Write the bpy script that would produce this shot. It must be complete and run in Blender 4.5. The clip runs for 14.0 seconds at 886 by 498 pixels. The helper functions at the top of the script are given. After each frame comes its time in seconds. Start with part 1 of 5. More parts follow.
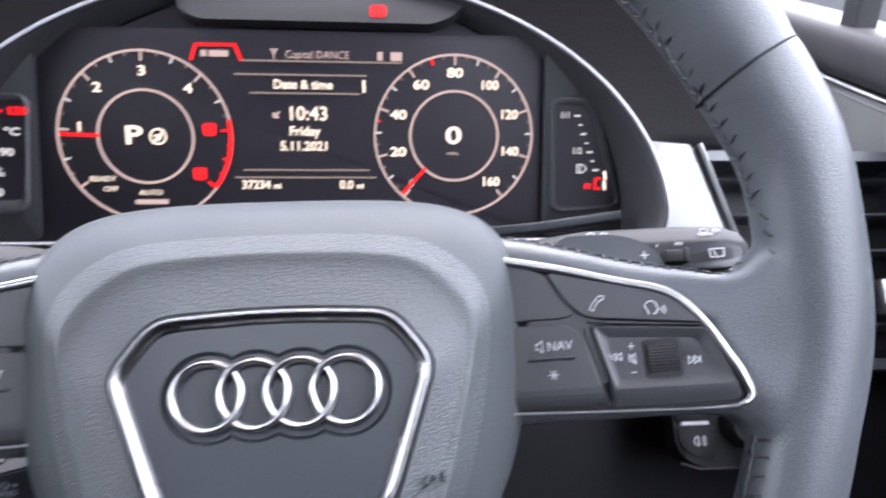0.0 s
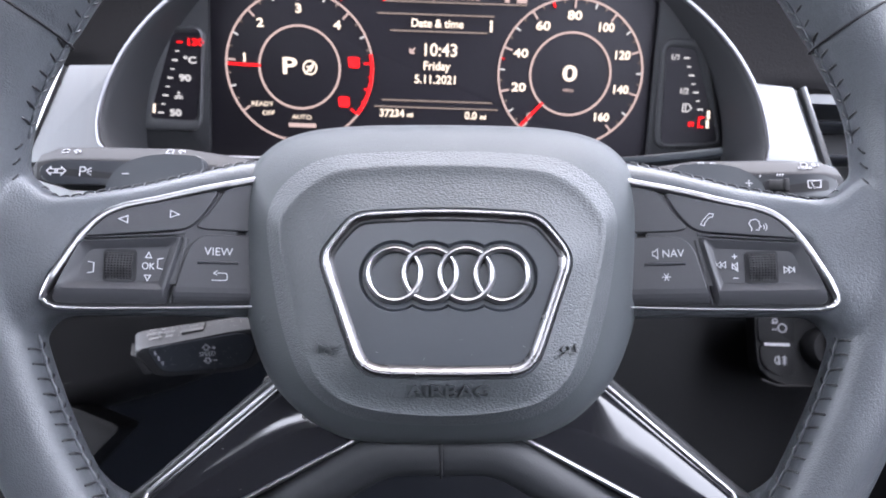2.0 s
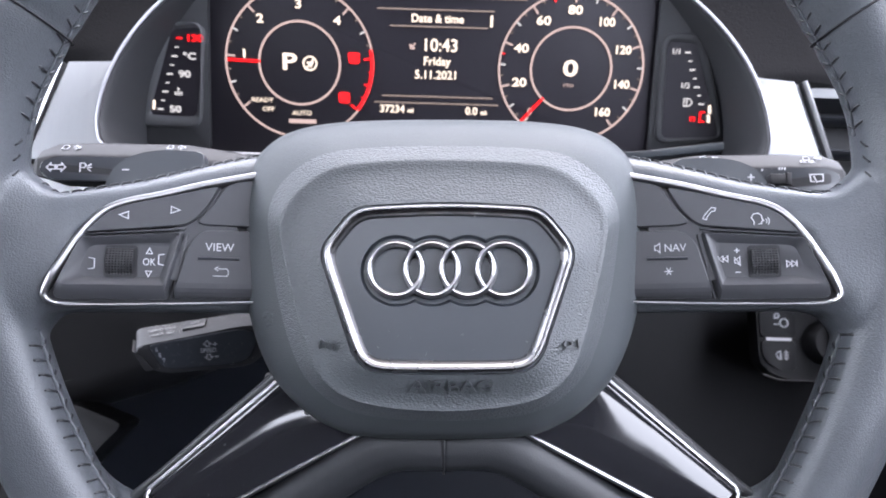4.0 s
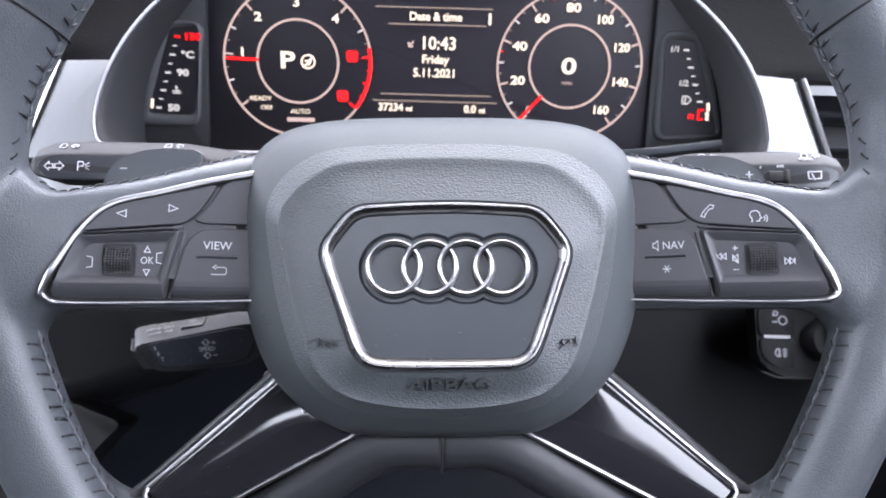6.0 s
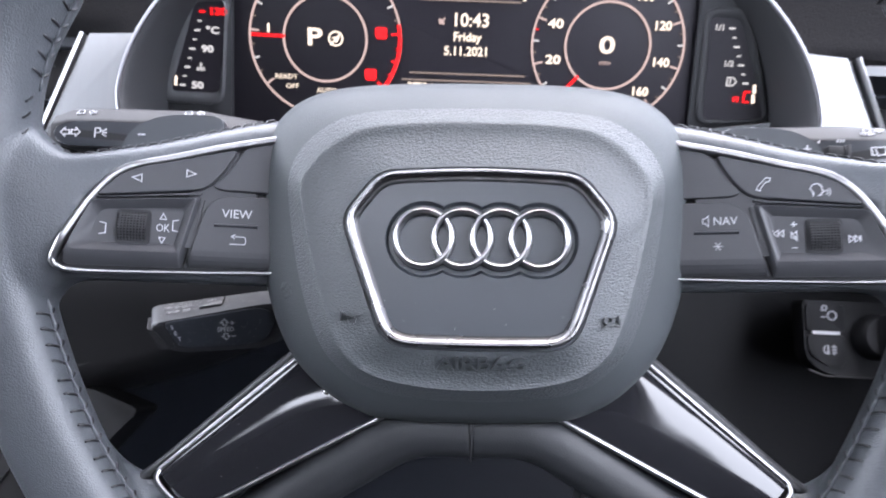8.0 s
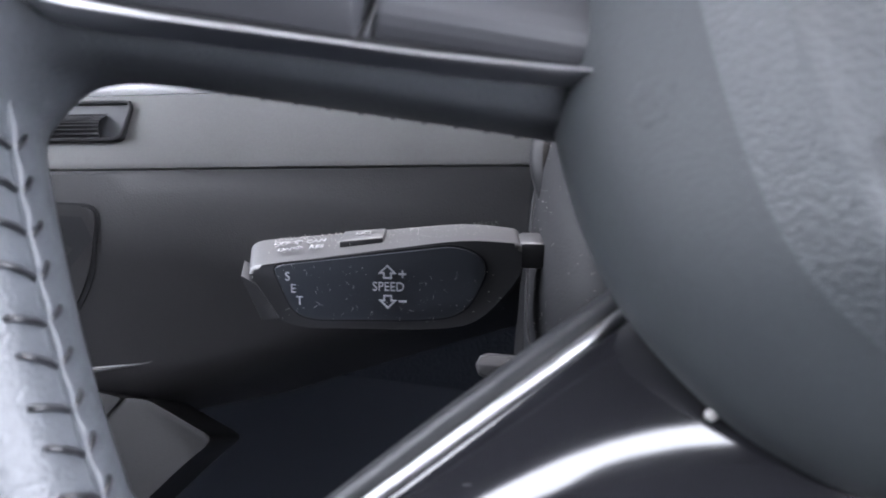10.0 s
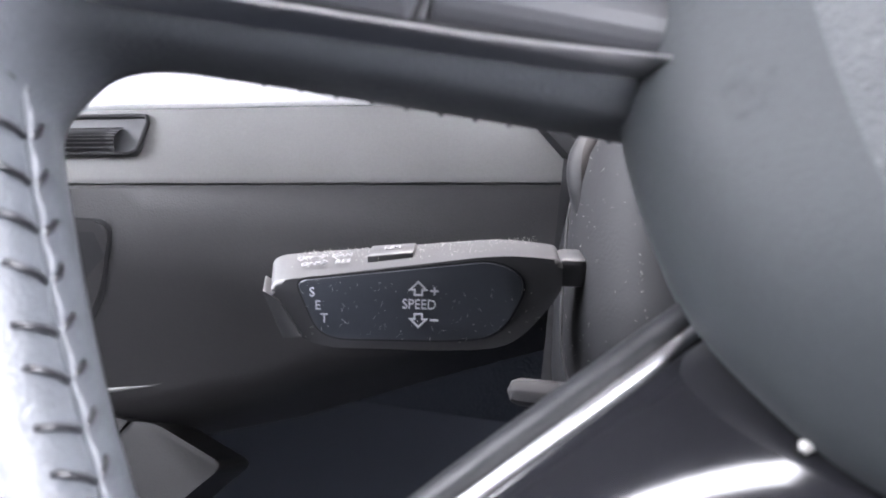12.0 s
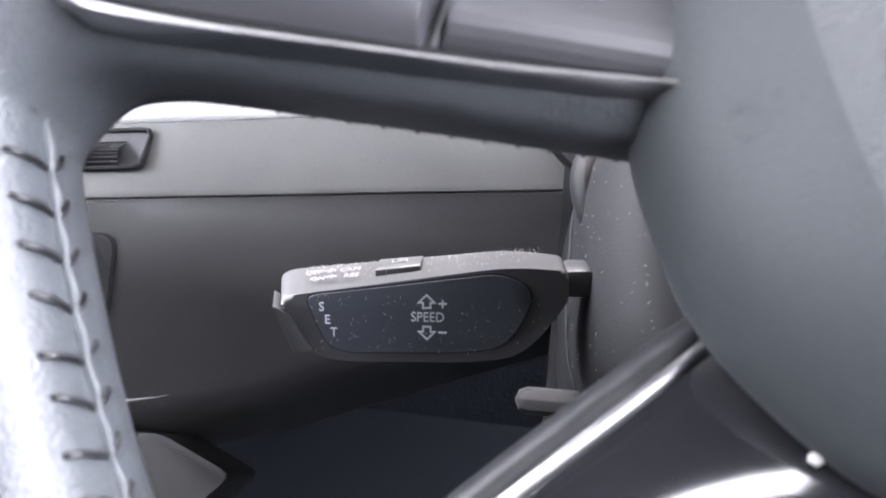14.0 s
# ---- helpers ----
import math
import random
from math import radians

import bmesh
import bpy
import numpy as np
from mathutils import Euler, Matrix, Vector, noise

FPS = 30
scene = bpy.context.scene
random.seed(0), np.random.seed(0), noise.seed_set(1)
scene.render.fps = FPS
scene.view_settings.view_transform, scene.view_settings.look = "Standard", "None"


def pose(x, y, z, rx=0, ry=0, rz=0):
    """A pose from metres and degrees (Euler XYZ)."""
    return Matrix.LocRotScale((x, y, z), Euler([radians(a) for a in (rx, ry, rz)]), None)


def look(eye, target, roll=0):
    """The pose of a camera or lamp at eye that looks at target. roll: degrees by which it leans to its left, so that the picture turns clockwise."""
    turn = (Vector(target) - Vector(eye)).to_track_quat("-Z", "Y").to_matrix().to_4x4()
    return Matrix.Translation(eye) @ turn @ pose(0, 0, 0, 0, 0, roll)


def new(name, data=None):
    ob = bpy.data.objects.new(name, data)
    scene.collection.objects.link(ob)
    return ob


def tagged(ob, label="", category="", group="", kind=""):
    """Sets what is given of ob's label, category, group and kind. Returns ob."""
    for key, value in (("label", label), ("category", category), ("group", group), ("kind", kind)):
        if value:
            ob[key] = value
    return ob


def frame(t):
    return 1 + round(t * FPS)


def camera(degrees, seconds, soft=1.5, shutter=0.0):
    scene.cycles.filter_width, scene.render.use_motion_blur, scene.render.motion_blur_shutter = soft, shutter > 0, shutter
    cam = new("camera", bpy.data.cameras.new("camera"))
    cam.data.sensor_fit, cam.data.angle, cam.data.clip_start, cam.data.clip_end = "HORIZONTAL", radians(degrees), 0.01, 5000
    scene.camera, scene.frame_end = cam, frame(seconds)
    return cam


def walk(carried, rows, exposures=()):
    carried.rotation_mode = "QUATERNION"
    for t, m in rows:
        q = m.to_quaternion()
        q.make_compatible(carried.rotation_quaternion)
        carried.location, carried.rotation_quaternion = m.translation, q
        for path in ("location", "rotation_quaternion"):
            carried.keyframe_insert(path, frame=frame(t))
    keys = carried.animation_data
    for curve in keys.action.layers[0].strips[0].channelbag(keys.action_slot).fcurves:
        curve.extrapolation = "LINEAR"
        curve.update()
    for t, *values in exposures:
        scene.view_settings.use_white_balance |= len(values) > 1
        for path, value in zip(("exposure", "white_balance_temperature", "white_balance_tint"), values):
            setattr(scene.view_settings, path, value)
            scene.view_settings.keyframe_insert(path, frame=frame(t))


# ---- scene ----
cam = camera(64.2, 14.0, 1.6, 0.4)
cam.data.dof.use_dof, cam.data.dof.focus_distance, cam.data.dof.aperture_fstop = True, 0.222, 21.0
RAKE, HUB = -35.0, 0.70
DASH = pose(0, 0, HUB, RAKE, 0, 0)              # the fascia's level frame: x right, y ahead, z up along the wheel
WHEEL = DASH @ pose(0, 0, 0, 0, -1.65, 0)       # the wheel is turned a touch to its left
PATH = [
    (0, (0.029, -0.216, -0.004), (0.251, 1.723, 0.436), -3.6),
    (0.3, (0.008, -0.231, -0.009), (0.155, 1.725, 0.381), -2.0),
    (0.5, (0.0, -0.239, -0.012), (0.119, 1.724, 0.353), -1.5),
    (1, (-0.006, -0.256, -0.02), (0.055, 1.718, 0.294), -0.5),
    (1.5, (-0.003, -0.26, -0.023), (0.027, 1.72, 0.263), 0.0),
    (2, (-0.003, -0.264, -0.024), (0.02, 1.717, 0.255), 0.1),
    (2.5, (-0.003, -0.265, -0.025), (0.016, 1.716, 0.251), 0.2),
    (3, (-0.004, -0.265, -0.024), (0.015, 1.716, 0.251), 0.1),
    (5.5, (-0.003, -0.261, -0.027), (0.023, 1.721, 0.238), -0.2),
    (6, (-0.003, -0.263, -0.025), (0.021, 1.719, 0.242), -0.2),
    (6.5, (-0.002, -0.263, -0.026), (0.019, 1.719, 0.243), -0.2),
    (7, (-0.003, -0.261, -0.028), (0.011, 1.721, 0.241), -0.1),
    (7.5, (-0.003, -0.259, -0.029), (-0.009, 1.723, 0.241), 0.2),
    (8, (-0.006, -0.243, -0.035), (-0.049, 1.736, 0.247), 1.0),
    (8.5, (-0.019, -0.198, -0.044), (-0.11, 1.78, 0.242), 1.8),
    (9, (-0.04, -0.15, -0.047), (-0.225, 1.816, 0.271), 3.2),
    (9.2, (-0.053, -0.124, -0.05), (-0.27, 1.835, 0.289), 3.8),
    (11.3, (-0.093, -0.052, -0.055), (-0.384, 1.865, 0.437), 6.2),
    (11.5, (-0.094, -0.054, -0.055), (-0.382, 1.863, 0.437), 6.2),
    (12, (-0.09, -0.059, -0.055), (-0.387, 1.856, 0.44), 6.4),
    (12.5, (-0.09, -0.061, -0.055), (-0.374, 1.855, 0.444), 6.6),
    (13, (-0.091, -0.06, -0.055), (-0.379, 1.855, 0.444), 6.3),
    (13.5, (-0.092, -0.061, -0.054), (-0.378, 1.856, 0.442), 5.9),
    (14, (-0.092, -0.062, -0.053), (-0.384, 1.853, 0.446), 5.4),
]
EXPOSURES = [(0, 4.48, 6400, 16), (1.5, 4.58, 6400, 16), (7.4, 4.6, 6400, 15), (8.5, 4.62, 6400, 15), (9.2, 4.75, 6350, 14), (11.2, 5.86, 6800, 16), (14, 5.86, 6800, 16)]
walk(cam, [(t, WHEEL @ look(eye, target, roll)) for t, eye, target, roll in PATH], EXPOSURES)

# ---- daylight ----
world = bpy.data.worlds.new("sky")
scene.world = world
world.use_nodes = True
wn = world.node_tree
sky = wn.nodes.new("ShaderNodeTexSky")
sky.sky_type, sky.sun_disc = "NISHITA", False
sky.sun_elevation, sky.sun_rotation = radians(74), radians(29)
sky.air_density, sky.dust_density = 0.8, 2.0
wn.nodes["Background"].inputs[1].default_value = 0.05
wn.links.new(sky.outputs[0], wn.nodes["Background"].inputs[0])
cloud = wn.nodes.new("ShaderNodeBackground")          # an even cloud cover over the blue
cloud.inputs[0].default_value, cloud.inputs[1].default_value = (0.92, 0.955, 1.0, 1), 0.68
both = wn.nodes.new("ShaderNodeAddShader")
wn.links.new(wn.nodes["Background"].outputs[0], both.inputs[0])
wn.links.new(cloud.outputs[0], both.inputs[1])
wn.links.new(both.outputs[0], wn.nodes["World Output"].inputs[0])
sun = new("sun", bpy.data.lights.new("sun", "SUN"))
sun.data.energy, sun.data.angle, sun.data.color = 0.10, radians(60), (1.0, 0.97, 0.93)
sun.matrix_basis = look((0, 0, 5), (-0.25, -0.45, 3.0))


# ---- materials ----
def material(name, colour, rough, metal=0.0, grain=0.0, scale=800.0, cells=False, vary=0.12, stretch=None, wear=0.0, spec=0.5):
    """A surface with fine relief (grain, in metres) and variation of tone and gloss at two scales."""
    m = bpy.data.materials.new(name)
    m.use_nodes = True
    n, link = m.node_tree.nodes, m.node_tree.links
    b = n["Principled BSDF"]
    b.inputs["Metallic"].default_value = metal
    b.inputs["Specular IOR Level"].default_value = spec
    where = n.new("ShaderNodeTexCoord")
    at = where.outputs["Object"]
    if stretch:
        mp = n.new("ShaderNodeMapping")
        mp.inputs["Scale"].default_value = stretch
        link.new(at, mp.inputs["Vector"])
        at = mp.outputs[0]
    big = n.new("ShaderNodeTexNoise")
    big.inputs["Scale"].default_value, big.inputs["Detail"].default_value = 28.0, 4.0
    link.new(at, big.inputs["Vector"])
    fine = n.new("ShaderNodeTexNoise")
    fine.inputs["Scale"].default_value, fine.inputs["Detail"].default_value = scale * 0.6, 3.0
    link.new(at, fine.inputs["Vector"])
    both = n.new("ShaderNodeMath")
    both.operation = "MULTIPLY_ADD"
    both.inputs[1].default_value = 0.4
    link.new(fine.outputs[0], both.inputs[0])
    half = n.new("ShaderNodeMath")
    half.operation = "MULTIPLY"
    half.inputs[1].default_value = 0.6
    link.new(big.outputs[0], half.inputs[0])
    link.new(half.outputs[0], both.inputs[2])
    tone = n.new("ShaderNodeValToRGB")
    tone.color_ramp.elements[0].position, tone.color_ramp.elements[1].position = 0.3, 0.7
    tone.color_ramp.elements[0].color = [c * (1 - vary) for c in colour] + [1]
    tone.color_ramp.elements[1].color = [c * (1 + vary) for c in colour] + [1]
    link.new(both.outputs[0], tone.inputs[0])
    link.new(tone.outputs[0], b.inputs["Base Color"])
    gloss = n.new("ShaderNodeMapRange")
    gloss.inputs["From Min"].default_value, gloss.inputs["From Max"].default_value = 0.3, 0.7
    gloss.inputs["To Min"].default_value, gloss.inputs["To Max"].default_value = rough * (1 - 0.5 * vary - wear), rough * (1 + 0.5 * vary)
    link.new(big.outputs[0], gloss.inputs["Value"])
    link.new(gloss.outputs[0], b.inputs["Roughness"])
    if grain:
        if cells:
            relief = n.new("ShaderNodeTexVoronoi")
            relief.feature = "F1"
            relief.inputs["Scale"].default_value = scale
            bend = n.new("ShaderNodeMix")
            bend.data_type, bend.blend_type = "RGBA", "LINEAR_LIGHT"
            bend.inputs[0].default_value = 0.0004
            link.new(at, bend.inputs[6])
            link.new(fine.outputs[1], bend.inputs[7])
            link.new(bend.outputs[2], relief.inputs["Vector"])
        else:
            relief = n.new("ShaderNodeTexNoise")
            relief.inputs["Scale"].default_value, relief.inputs["Detail"].default_value = scale, 2.0
            link.new(at, relief.inputs["Vector"])
        bump = n.new("ShaderNodeBump")
        bump.inputs["Distance"].default_value = grain
        bump.inputs["Strength"].default_value = 1.0
        bump.invert = cells
        link.new(relief.outputs[0], bump.inputs["Height"])
        link.new(bump.outputs[0], b.inputs["Normal"])
    return m


def glow(name, colour, strength):
    m = bpy.data.materials.new(name)
    m.use_nodes = True
    b = m.node_tree.nodes["Principled BSDF"]
    b.inputs["Base Color"].default_value = (0.01, 0.01, 0.01, 1)
    b.inputs["Specular IOR Level"].default_value = 0.05
    b.inputs["Emission Color"].default_value = (*colour, 1)
    b.inputs["Emission Strength"].default_value = strength
    return m


LEATHER = material("rim leather", (0.059, 0.0635, 0.070), 0.36, grain=0.00010, scale=1500, cells=True, vary=0.15, wear=0.08, spec=0.38)
ARM = material("dark spoke skin", (0.012, 0.0128, 0.0145), 0.48, grain=0.00003, scale=1500, cells=True, vary=0.12, spec=0.32)
COVER = material("grained airbag cover", (0.037, 0.0415, 0.0445), 0.48, grain=0.00020, scale=1500, cells=True, vary=0.12, spec=0.54, stretch=(0.6, 1.0, 1.0))
SHOULDER = material("fine airbag cover shoulder", (0.037, 0.0415, 0.0445), 0.56, grain=0.00005, scale=1700, cells=True, vary=0.12, spec=0.32)
RELIEF = material("smooth raised plastic", (0.034, 0.038, 0.040), 0.42, grain=0.00001, scale=3000, vary=0.08, spec=0.46)
PLATE = material("smooth dark plastic", (0.020, 0.0235, 0.028), 0.38, grain=0.00001, scale=3000, vary=0.08, spec=0.50)
BUTTON = material("matt button plastic", (0.033, 0.0335, 0.037), 0.42, grain=0.00001, scale=3500, vary=0.12, spec=0.29)
POD = material("switch housing plastic", (0.008, 0.008, 0.009), 0.6, grain=0.00001, scale=3000, spec=0.15)
ROLLER = material("knurled roller rubber", (0.019, 0.019, 0.0205), 0.34)
GLOSS = material("piano black lacquer", (0.011, 0.011, 0.013), 0.10, vary=0.2, wear=0.1)
CHROME = material("satin chrome", (0.33, 0.328, 0.333), 0.30, metal=1.0, vary=0.05, grain=0.000004, scale=2500)
TRIMCHROME = material("brushed trim chrome", (0.20, 0.196, 0.20), 0.27, metal=1.0, vary=0.06, grain=0.000004, scale=2500)
DARKCHROME = material("dark chrome", (0.14, 0.14, 0.15), 0.30, metal=1.0, vary=0.06)
BRUSHED = material("brushed aluminium", (0.120, 0.125, 0.131), 0.45, metal=0.25, vary=0.06, grain=0.000012, scale=1500, stretch=(1, 1, 0.04))
THREAD = material("black waxed thread", (0.012, 0.012, 0.014), 0.30, grain=0.00006, scale=2500)
SOFT = material("soft dashboard skin", (0.0065, 0.0062, 0.0067), 0.85, grain=0.00015, scale=900, cells=True, spec=0.06)
LINING = material("matt binnacle lining", (0.0165, 0.017, 0.019), 0.6, grain=0.00004, scale=1300, cells=True, spec=0.25)
FRAME = material("grey gauge surround", (0.034, 0.035, 0.038), 0.5, grain=0.00002, scale=1500)
SHROUD = material("column shroud plastic", (0.010, 0.010, 0.011), 0.58, grain=0.00003, scale=1300, cells=True, spec=0.15)
HARD = material("hard grained plastic", (0.024, 0.0233, 0.0245), 0.55, grain=0.00006, scale=1300, cells=True, spec=0.25)
CONSOLE = material("grained console plastic", (0.010, 0.0098, 0.0104), 0.55, grain=0.00006, scale=1300, cells=True, spec=0.25)
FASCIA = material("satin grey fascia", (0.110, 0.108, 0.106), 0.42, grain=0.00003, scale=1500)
STALK = material("stalk plastic", (0.023, 0.0226, 0.024), 0.55, grain=0.00003, scale=2200, spec=0.15)
LEVERGREY = material("satin lever plastic", (0.018, 0.018, 0.0195), 0.45, grain=0.00003, scale=2200, spec=0.45)
LEVERFACE = material("satin lever face", (0.022, 0.025, 0.031), 0.36, grain=0.00002, scale=2500)
LEVERPRINT = material("worn grey print", (0.15, 0.15, 0.155), 0.6, vary=0.04)
STALKFACE = material("dark stalk face", (0.014, 0.016, 0.020), 0.34, grain=0.00001, scale=2500)
PRINT = material("white print", (0.34, 0.34, 0.355), 0.5, vary=0.04)
DIMPRINT = material("grey print", (0.20, 0.20, 0.215), 0.5, vary=0.04)
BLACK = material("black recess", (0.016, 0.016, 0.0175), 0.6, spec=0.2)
SCREEN = material("display glass", (0.0125, 0.0112, 0.0145), 0.5, vary=0.05, spec=0.12)
LINER = material("dark headliner cloth", (0.15, 0.15, 0.15), 0.9, grain=0.0003, scale=900)
CARPET = material("dark carpet", (0.014, 0.0165, 0.022), 0.95, grain=0.001, scale=500, spec=0.1)
RENDERED = material("grey rendered wall", (0.060, 0.061, 0.063), 0.9, grain=0.002, scale=120, spec=0.2)
TARMAC = material("grey tarmac", (0.06, 0.06, 0.06), 0.9, grain=0.003, scale=150, spec=0.2)
DUST = material("pale dust", (0.40, 0.39, 0.37), 0.9)
ALU = material("bright aluminium", (0.80, 0.80, 0.81), 0.40, metal=0.4, vary=0.04, grain=0.00001, scale=1500)
LITWHITE = glow("lit warm white", (1.0, 0.84, 0.68), 0.075)
LITRING = glow("lit ring", (1.0, 0.74, 0.68), 0.036)
LITRED = glow("lit red", (1.0, 0.006, 0.008), 0.105)
LITDIM = glow("lit dim line", (0.9, 0.7, 0.6), 0.022)
LITCOOL = glow("lit grey white", (0.85, 0.83, 0.83), 0.045)


# ---- mesh tools ----
def link_mesh(name, me, parent, mat, label="", smooth=35.0):
    ob = new(name, me)
    me.materials.append(mat)
    if smooth:
        me.shade_smooth()
        me.set_sharp_from_angle(angle=radians(smooth))
    ob.parent = parent
    if label:
        ob["label"] = label
    return ob


def part(name, bm, mat, parent, label="", smooth=35.0):
    me = bpy.data.meshes.new(name)
    bmesh.ops.recalc_face_normals(bm, faces=bm.faces)
    bm.to_mesh(me)
    bm.free()
    return link_mesh(name, me, parent, mat, label, smooth)


def thing(name, label, category, m=None, group="", kind=""):
    ob = new(name)
    ob.empty_display_size = 0.02
    ob.matrix_basis = DASH if m is None else m
    return tagged(ob, label, category, group, kind)


def rounded(poly, r, n=5):
    """A polygon with its corners rounded; r: one radius or one a corner."""
    out, k = [], len(poly)
    for i in range(k):
        rr = r[i] if isinstance(r, (list, tuple)) else r
        p, a, b = Vector(poly[i]), Vector(poly[i - 1]), Vector(poly[(i + 1) % k])
        d1, d2 = min(rr, (a - p).length * 0.48), min(rr, (b - p).length * 0.48)
        s, e = p + (a - p).normalized() * d1, p + (b - p).normalized() * d2
        for j in range(n + 1):
            t = j / n
            out.append(tuple(s * (1 - t) ** 2 + p * 2 * t * (1 - t) + e * t * t))
    return out


def spline(pts, per=8, closed=False):
    """A Catmull-Rom curve through points of any dimension."""
    p = [np.array(q, float) for q in pts]
    k, out = len(p), []
    for i in range(k if closed else k - 1):
        a = p[i - 1] if closed or i else 2 * p[0] - p[1]
        b, c = p[i], p[(i + 1) % k]
        d = p[(i + 2) % k] if closed or i + 2 < k else 2 * p[-1] - p[-2]
        for j in range(per):
            t = j / per
            out.append(0.5 * (2 * b + (c - a) * t + (2 * a - 5 * b + 4 * c - d) * t * t + (3 * b - a - 3 * c + d) * t ** 3))
    if not closed:
        out.append(p[-1])
    return out


def resample(pts, n, closed=True):
    p = [np.array(q, float) for q in pts]
    if closed:
        p.append(p[0])
    d = np.r_[0, np.cumsum([np.linalg.norm(b - a) for a, b in zip(p, p[1:])])]
    want = np.linspace(0, d[-1], n + 1)[:-1] if closed else np.linspace(0, d[-1], n)
    arr = np.array(p)
    return [np.array([np.interp(w, d, arr[:, k]) for k in range(arr.shape[1])]) for w in want]


def mirror_half(half):
    """A closed outline from its right half, top to bottom (both ends on the middle line)."""
    return list(half) + [(-x, z) for x, z in reversed(half[1:-1])]


def prism(outline, y0, y1, bevel=0.0, deep=None, seg=2, bm=None):
    """A slab with the outline (x, z), its face at y0 and its back at y1; deep(x, z) is added to y."""
    bm = bm or bmesh.new()
    off = deep or (lambda x, z: 0.0)
    front = [bm.verts.new((x, y0 + off(x, z), z)) for x, z in outline]
    back = [bm.verts.new((x, y1 + off(x, z), z)) for x, z in outline]
    k = len(outline)
    face = bm.faces.new(front)
    bm.faces.new(list(reversed(back)))
    for i in range(k):
        bm.faces.new((front[i], back[i], back[(i + 1) % k], front[(i + 1) % k]))
    if bevel:
        bmesh.ops.bevel(bm, geom=list(face.edges), offset=bevel, segments=seg, affect="EDGES", profile=0.5, clamp_overlap=True)
    return bm


def skin(rings, closed=True, caps=True, bm=None):
    """Joins rings of equally many points into a skin."""
    bm = bm or bmesh.new()
    v = [[bm.verts.new(p) for p in r] for r in rings]
    k = len(v[0])
    for a, b in zip(v, v[1:]):
        for i in range(k if closed else k - 1):
            j = (i + 1) % k
            bm.faces.new((a[i], a[j], b[j], b[i]))
    if caps and closed:
        bm.faces.new(list(reversed(v[0])))
        bm.faces.new(v[-1])
    return bm


def oval(a, b, n=12, power=2.0):
    out = []
    for i in range(n):
        t = 2 * math.pi * i / n
        c, s = math.cos(t), math.sin(t)
        out.append((a * math.copysign(abs(c) ** (2 / power), c), b * math.copysign(abs(s) ** (2 / power), s)))
    return out


def sweep(path, section, closed=False, up=(0, -1, 0), scale=None, bm=None, caps=True):
    """Carries a section (a across, b along up) along a path."""
    p = [Vector(q) for q in path]
    k, rings = len(p), []
    for i in range(k):
        t = (p[(i + 1) % k] - p[i - 1]) if closed or 0 < i < k - 1 else (p[1] - p[0] if i == 0 else p[-1] - p[-2])
        t.normalize()
        side = t.cross(Vector(up)).normalized()
        u = side.cross(t).normalized()
        f = scale(i / max(1, k - 1)) if scale else 1.0
        fa, fb = f if isinstance(f, tuple) else (f, f)
        rings.append([p[i] + side * a * fa + u * b * fb for a, b in section])
    if closed:
        rings.append(rings[0])
        bm = skin(rings, True, False, bm)
        bmesh.ops.remove_doubles(bm, verts=bm.verts, dist=1e-7)
        return bm
    return skin(rings, True, caps, bm)


def box(x0, x1, y0, y1, z0, z1, bevel=0.0, bm=None):
    bm = bm or bmesh.new()
    made = bmesh.ops.create_cube(bm, size=1.0, matrix=Matrix.Translation(((x0 + x1) / 2, (y0 + y1) / 2, (z0 + z1) / 2)) @ Matrix.Diagonal((x1 - x0, y1 - y0, z1 - z0, 1)))
    if bevel:
        edges = list({e for v in made["verts"] for e in v.link_edges})
        bmesh.ops.bevel(bm, geom=edges, offset=bevel, segments=2, affect="EDGES", profile=0.5, clamp_overlap=True)
    return bm


def lettering(name, body, size, m, mat, parent, depth=0.00012, wide=1.0, bold=0.0, align="CENTER", label=""):
    """Words in the built-in font as a mesh; m places the words' middle, their plane facing -y."""
    cu = bpy.data.curves.new(name, "FONT")
    cu.body, cu.size, cu.extrude, cu.offset = body, size, depth, bold
    cu.align_x, cu.align_y, cu.resolution_u = align, "CENTER", 3
    tmp = bpy.data.objects.new(name, cu)
    me = bpy.data.meshes.new_from_object(tmp)
    bpy.data.objects.remove(tmp)
    me.transform(m @ pose(0, 0, 0, 90, 0, 0) @ Matrix.Diagonal((wide, 1, 1, 1)))
    me.name = name
    return link_mesh(name, me, parent, mat, label, 0)


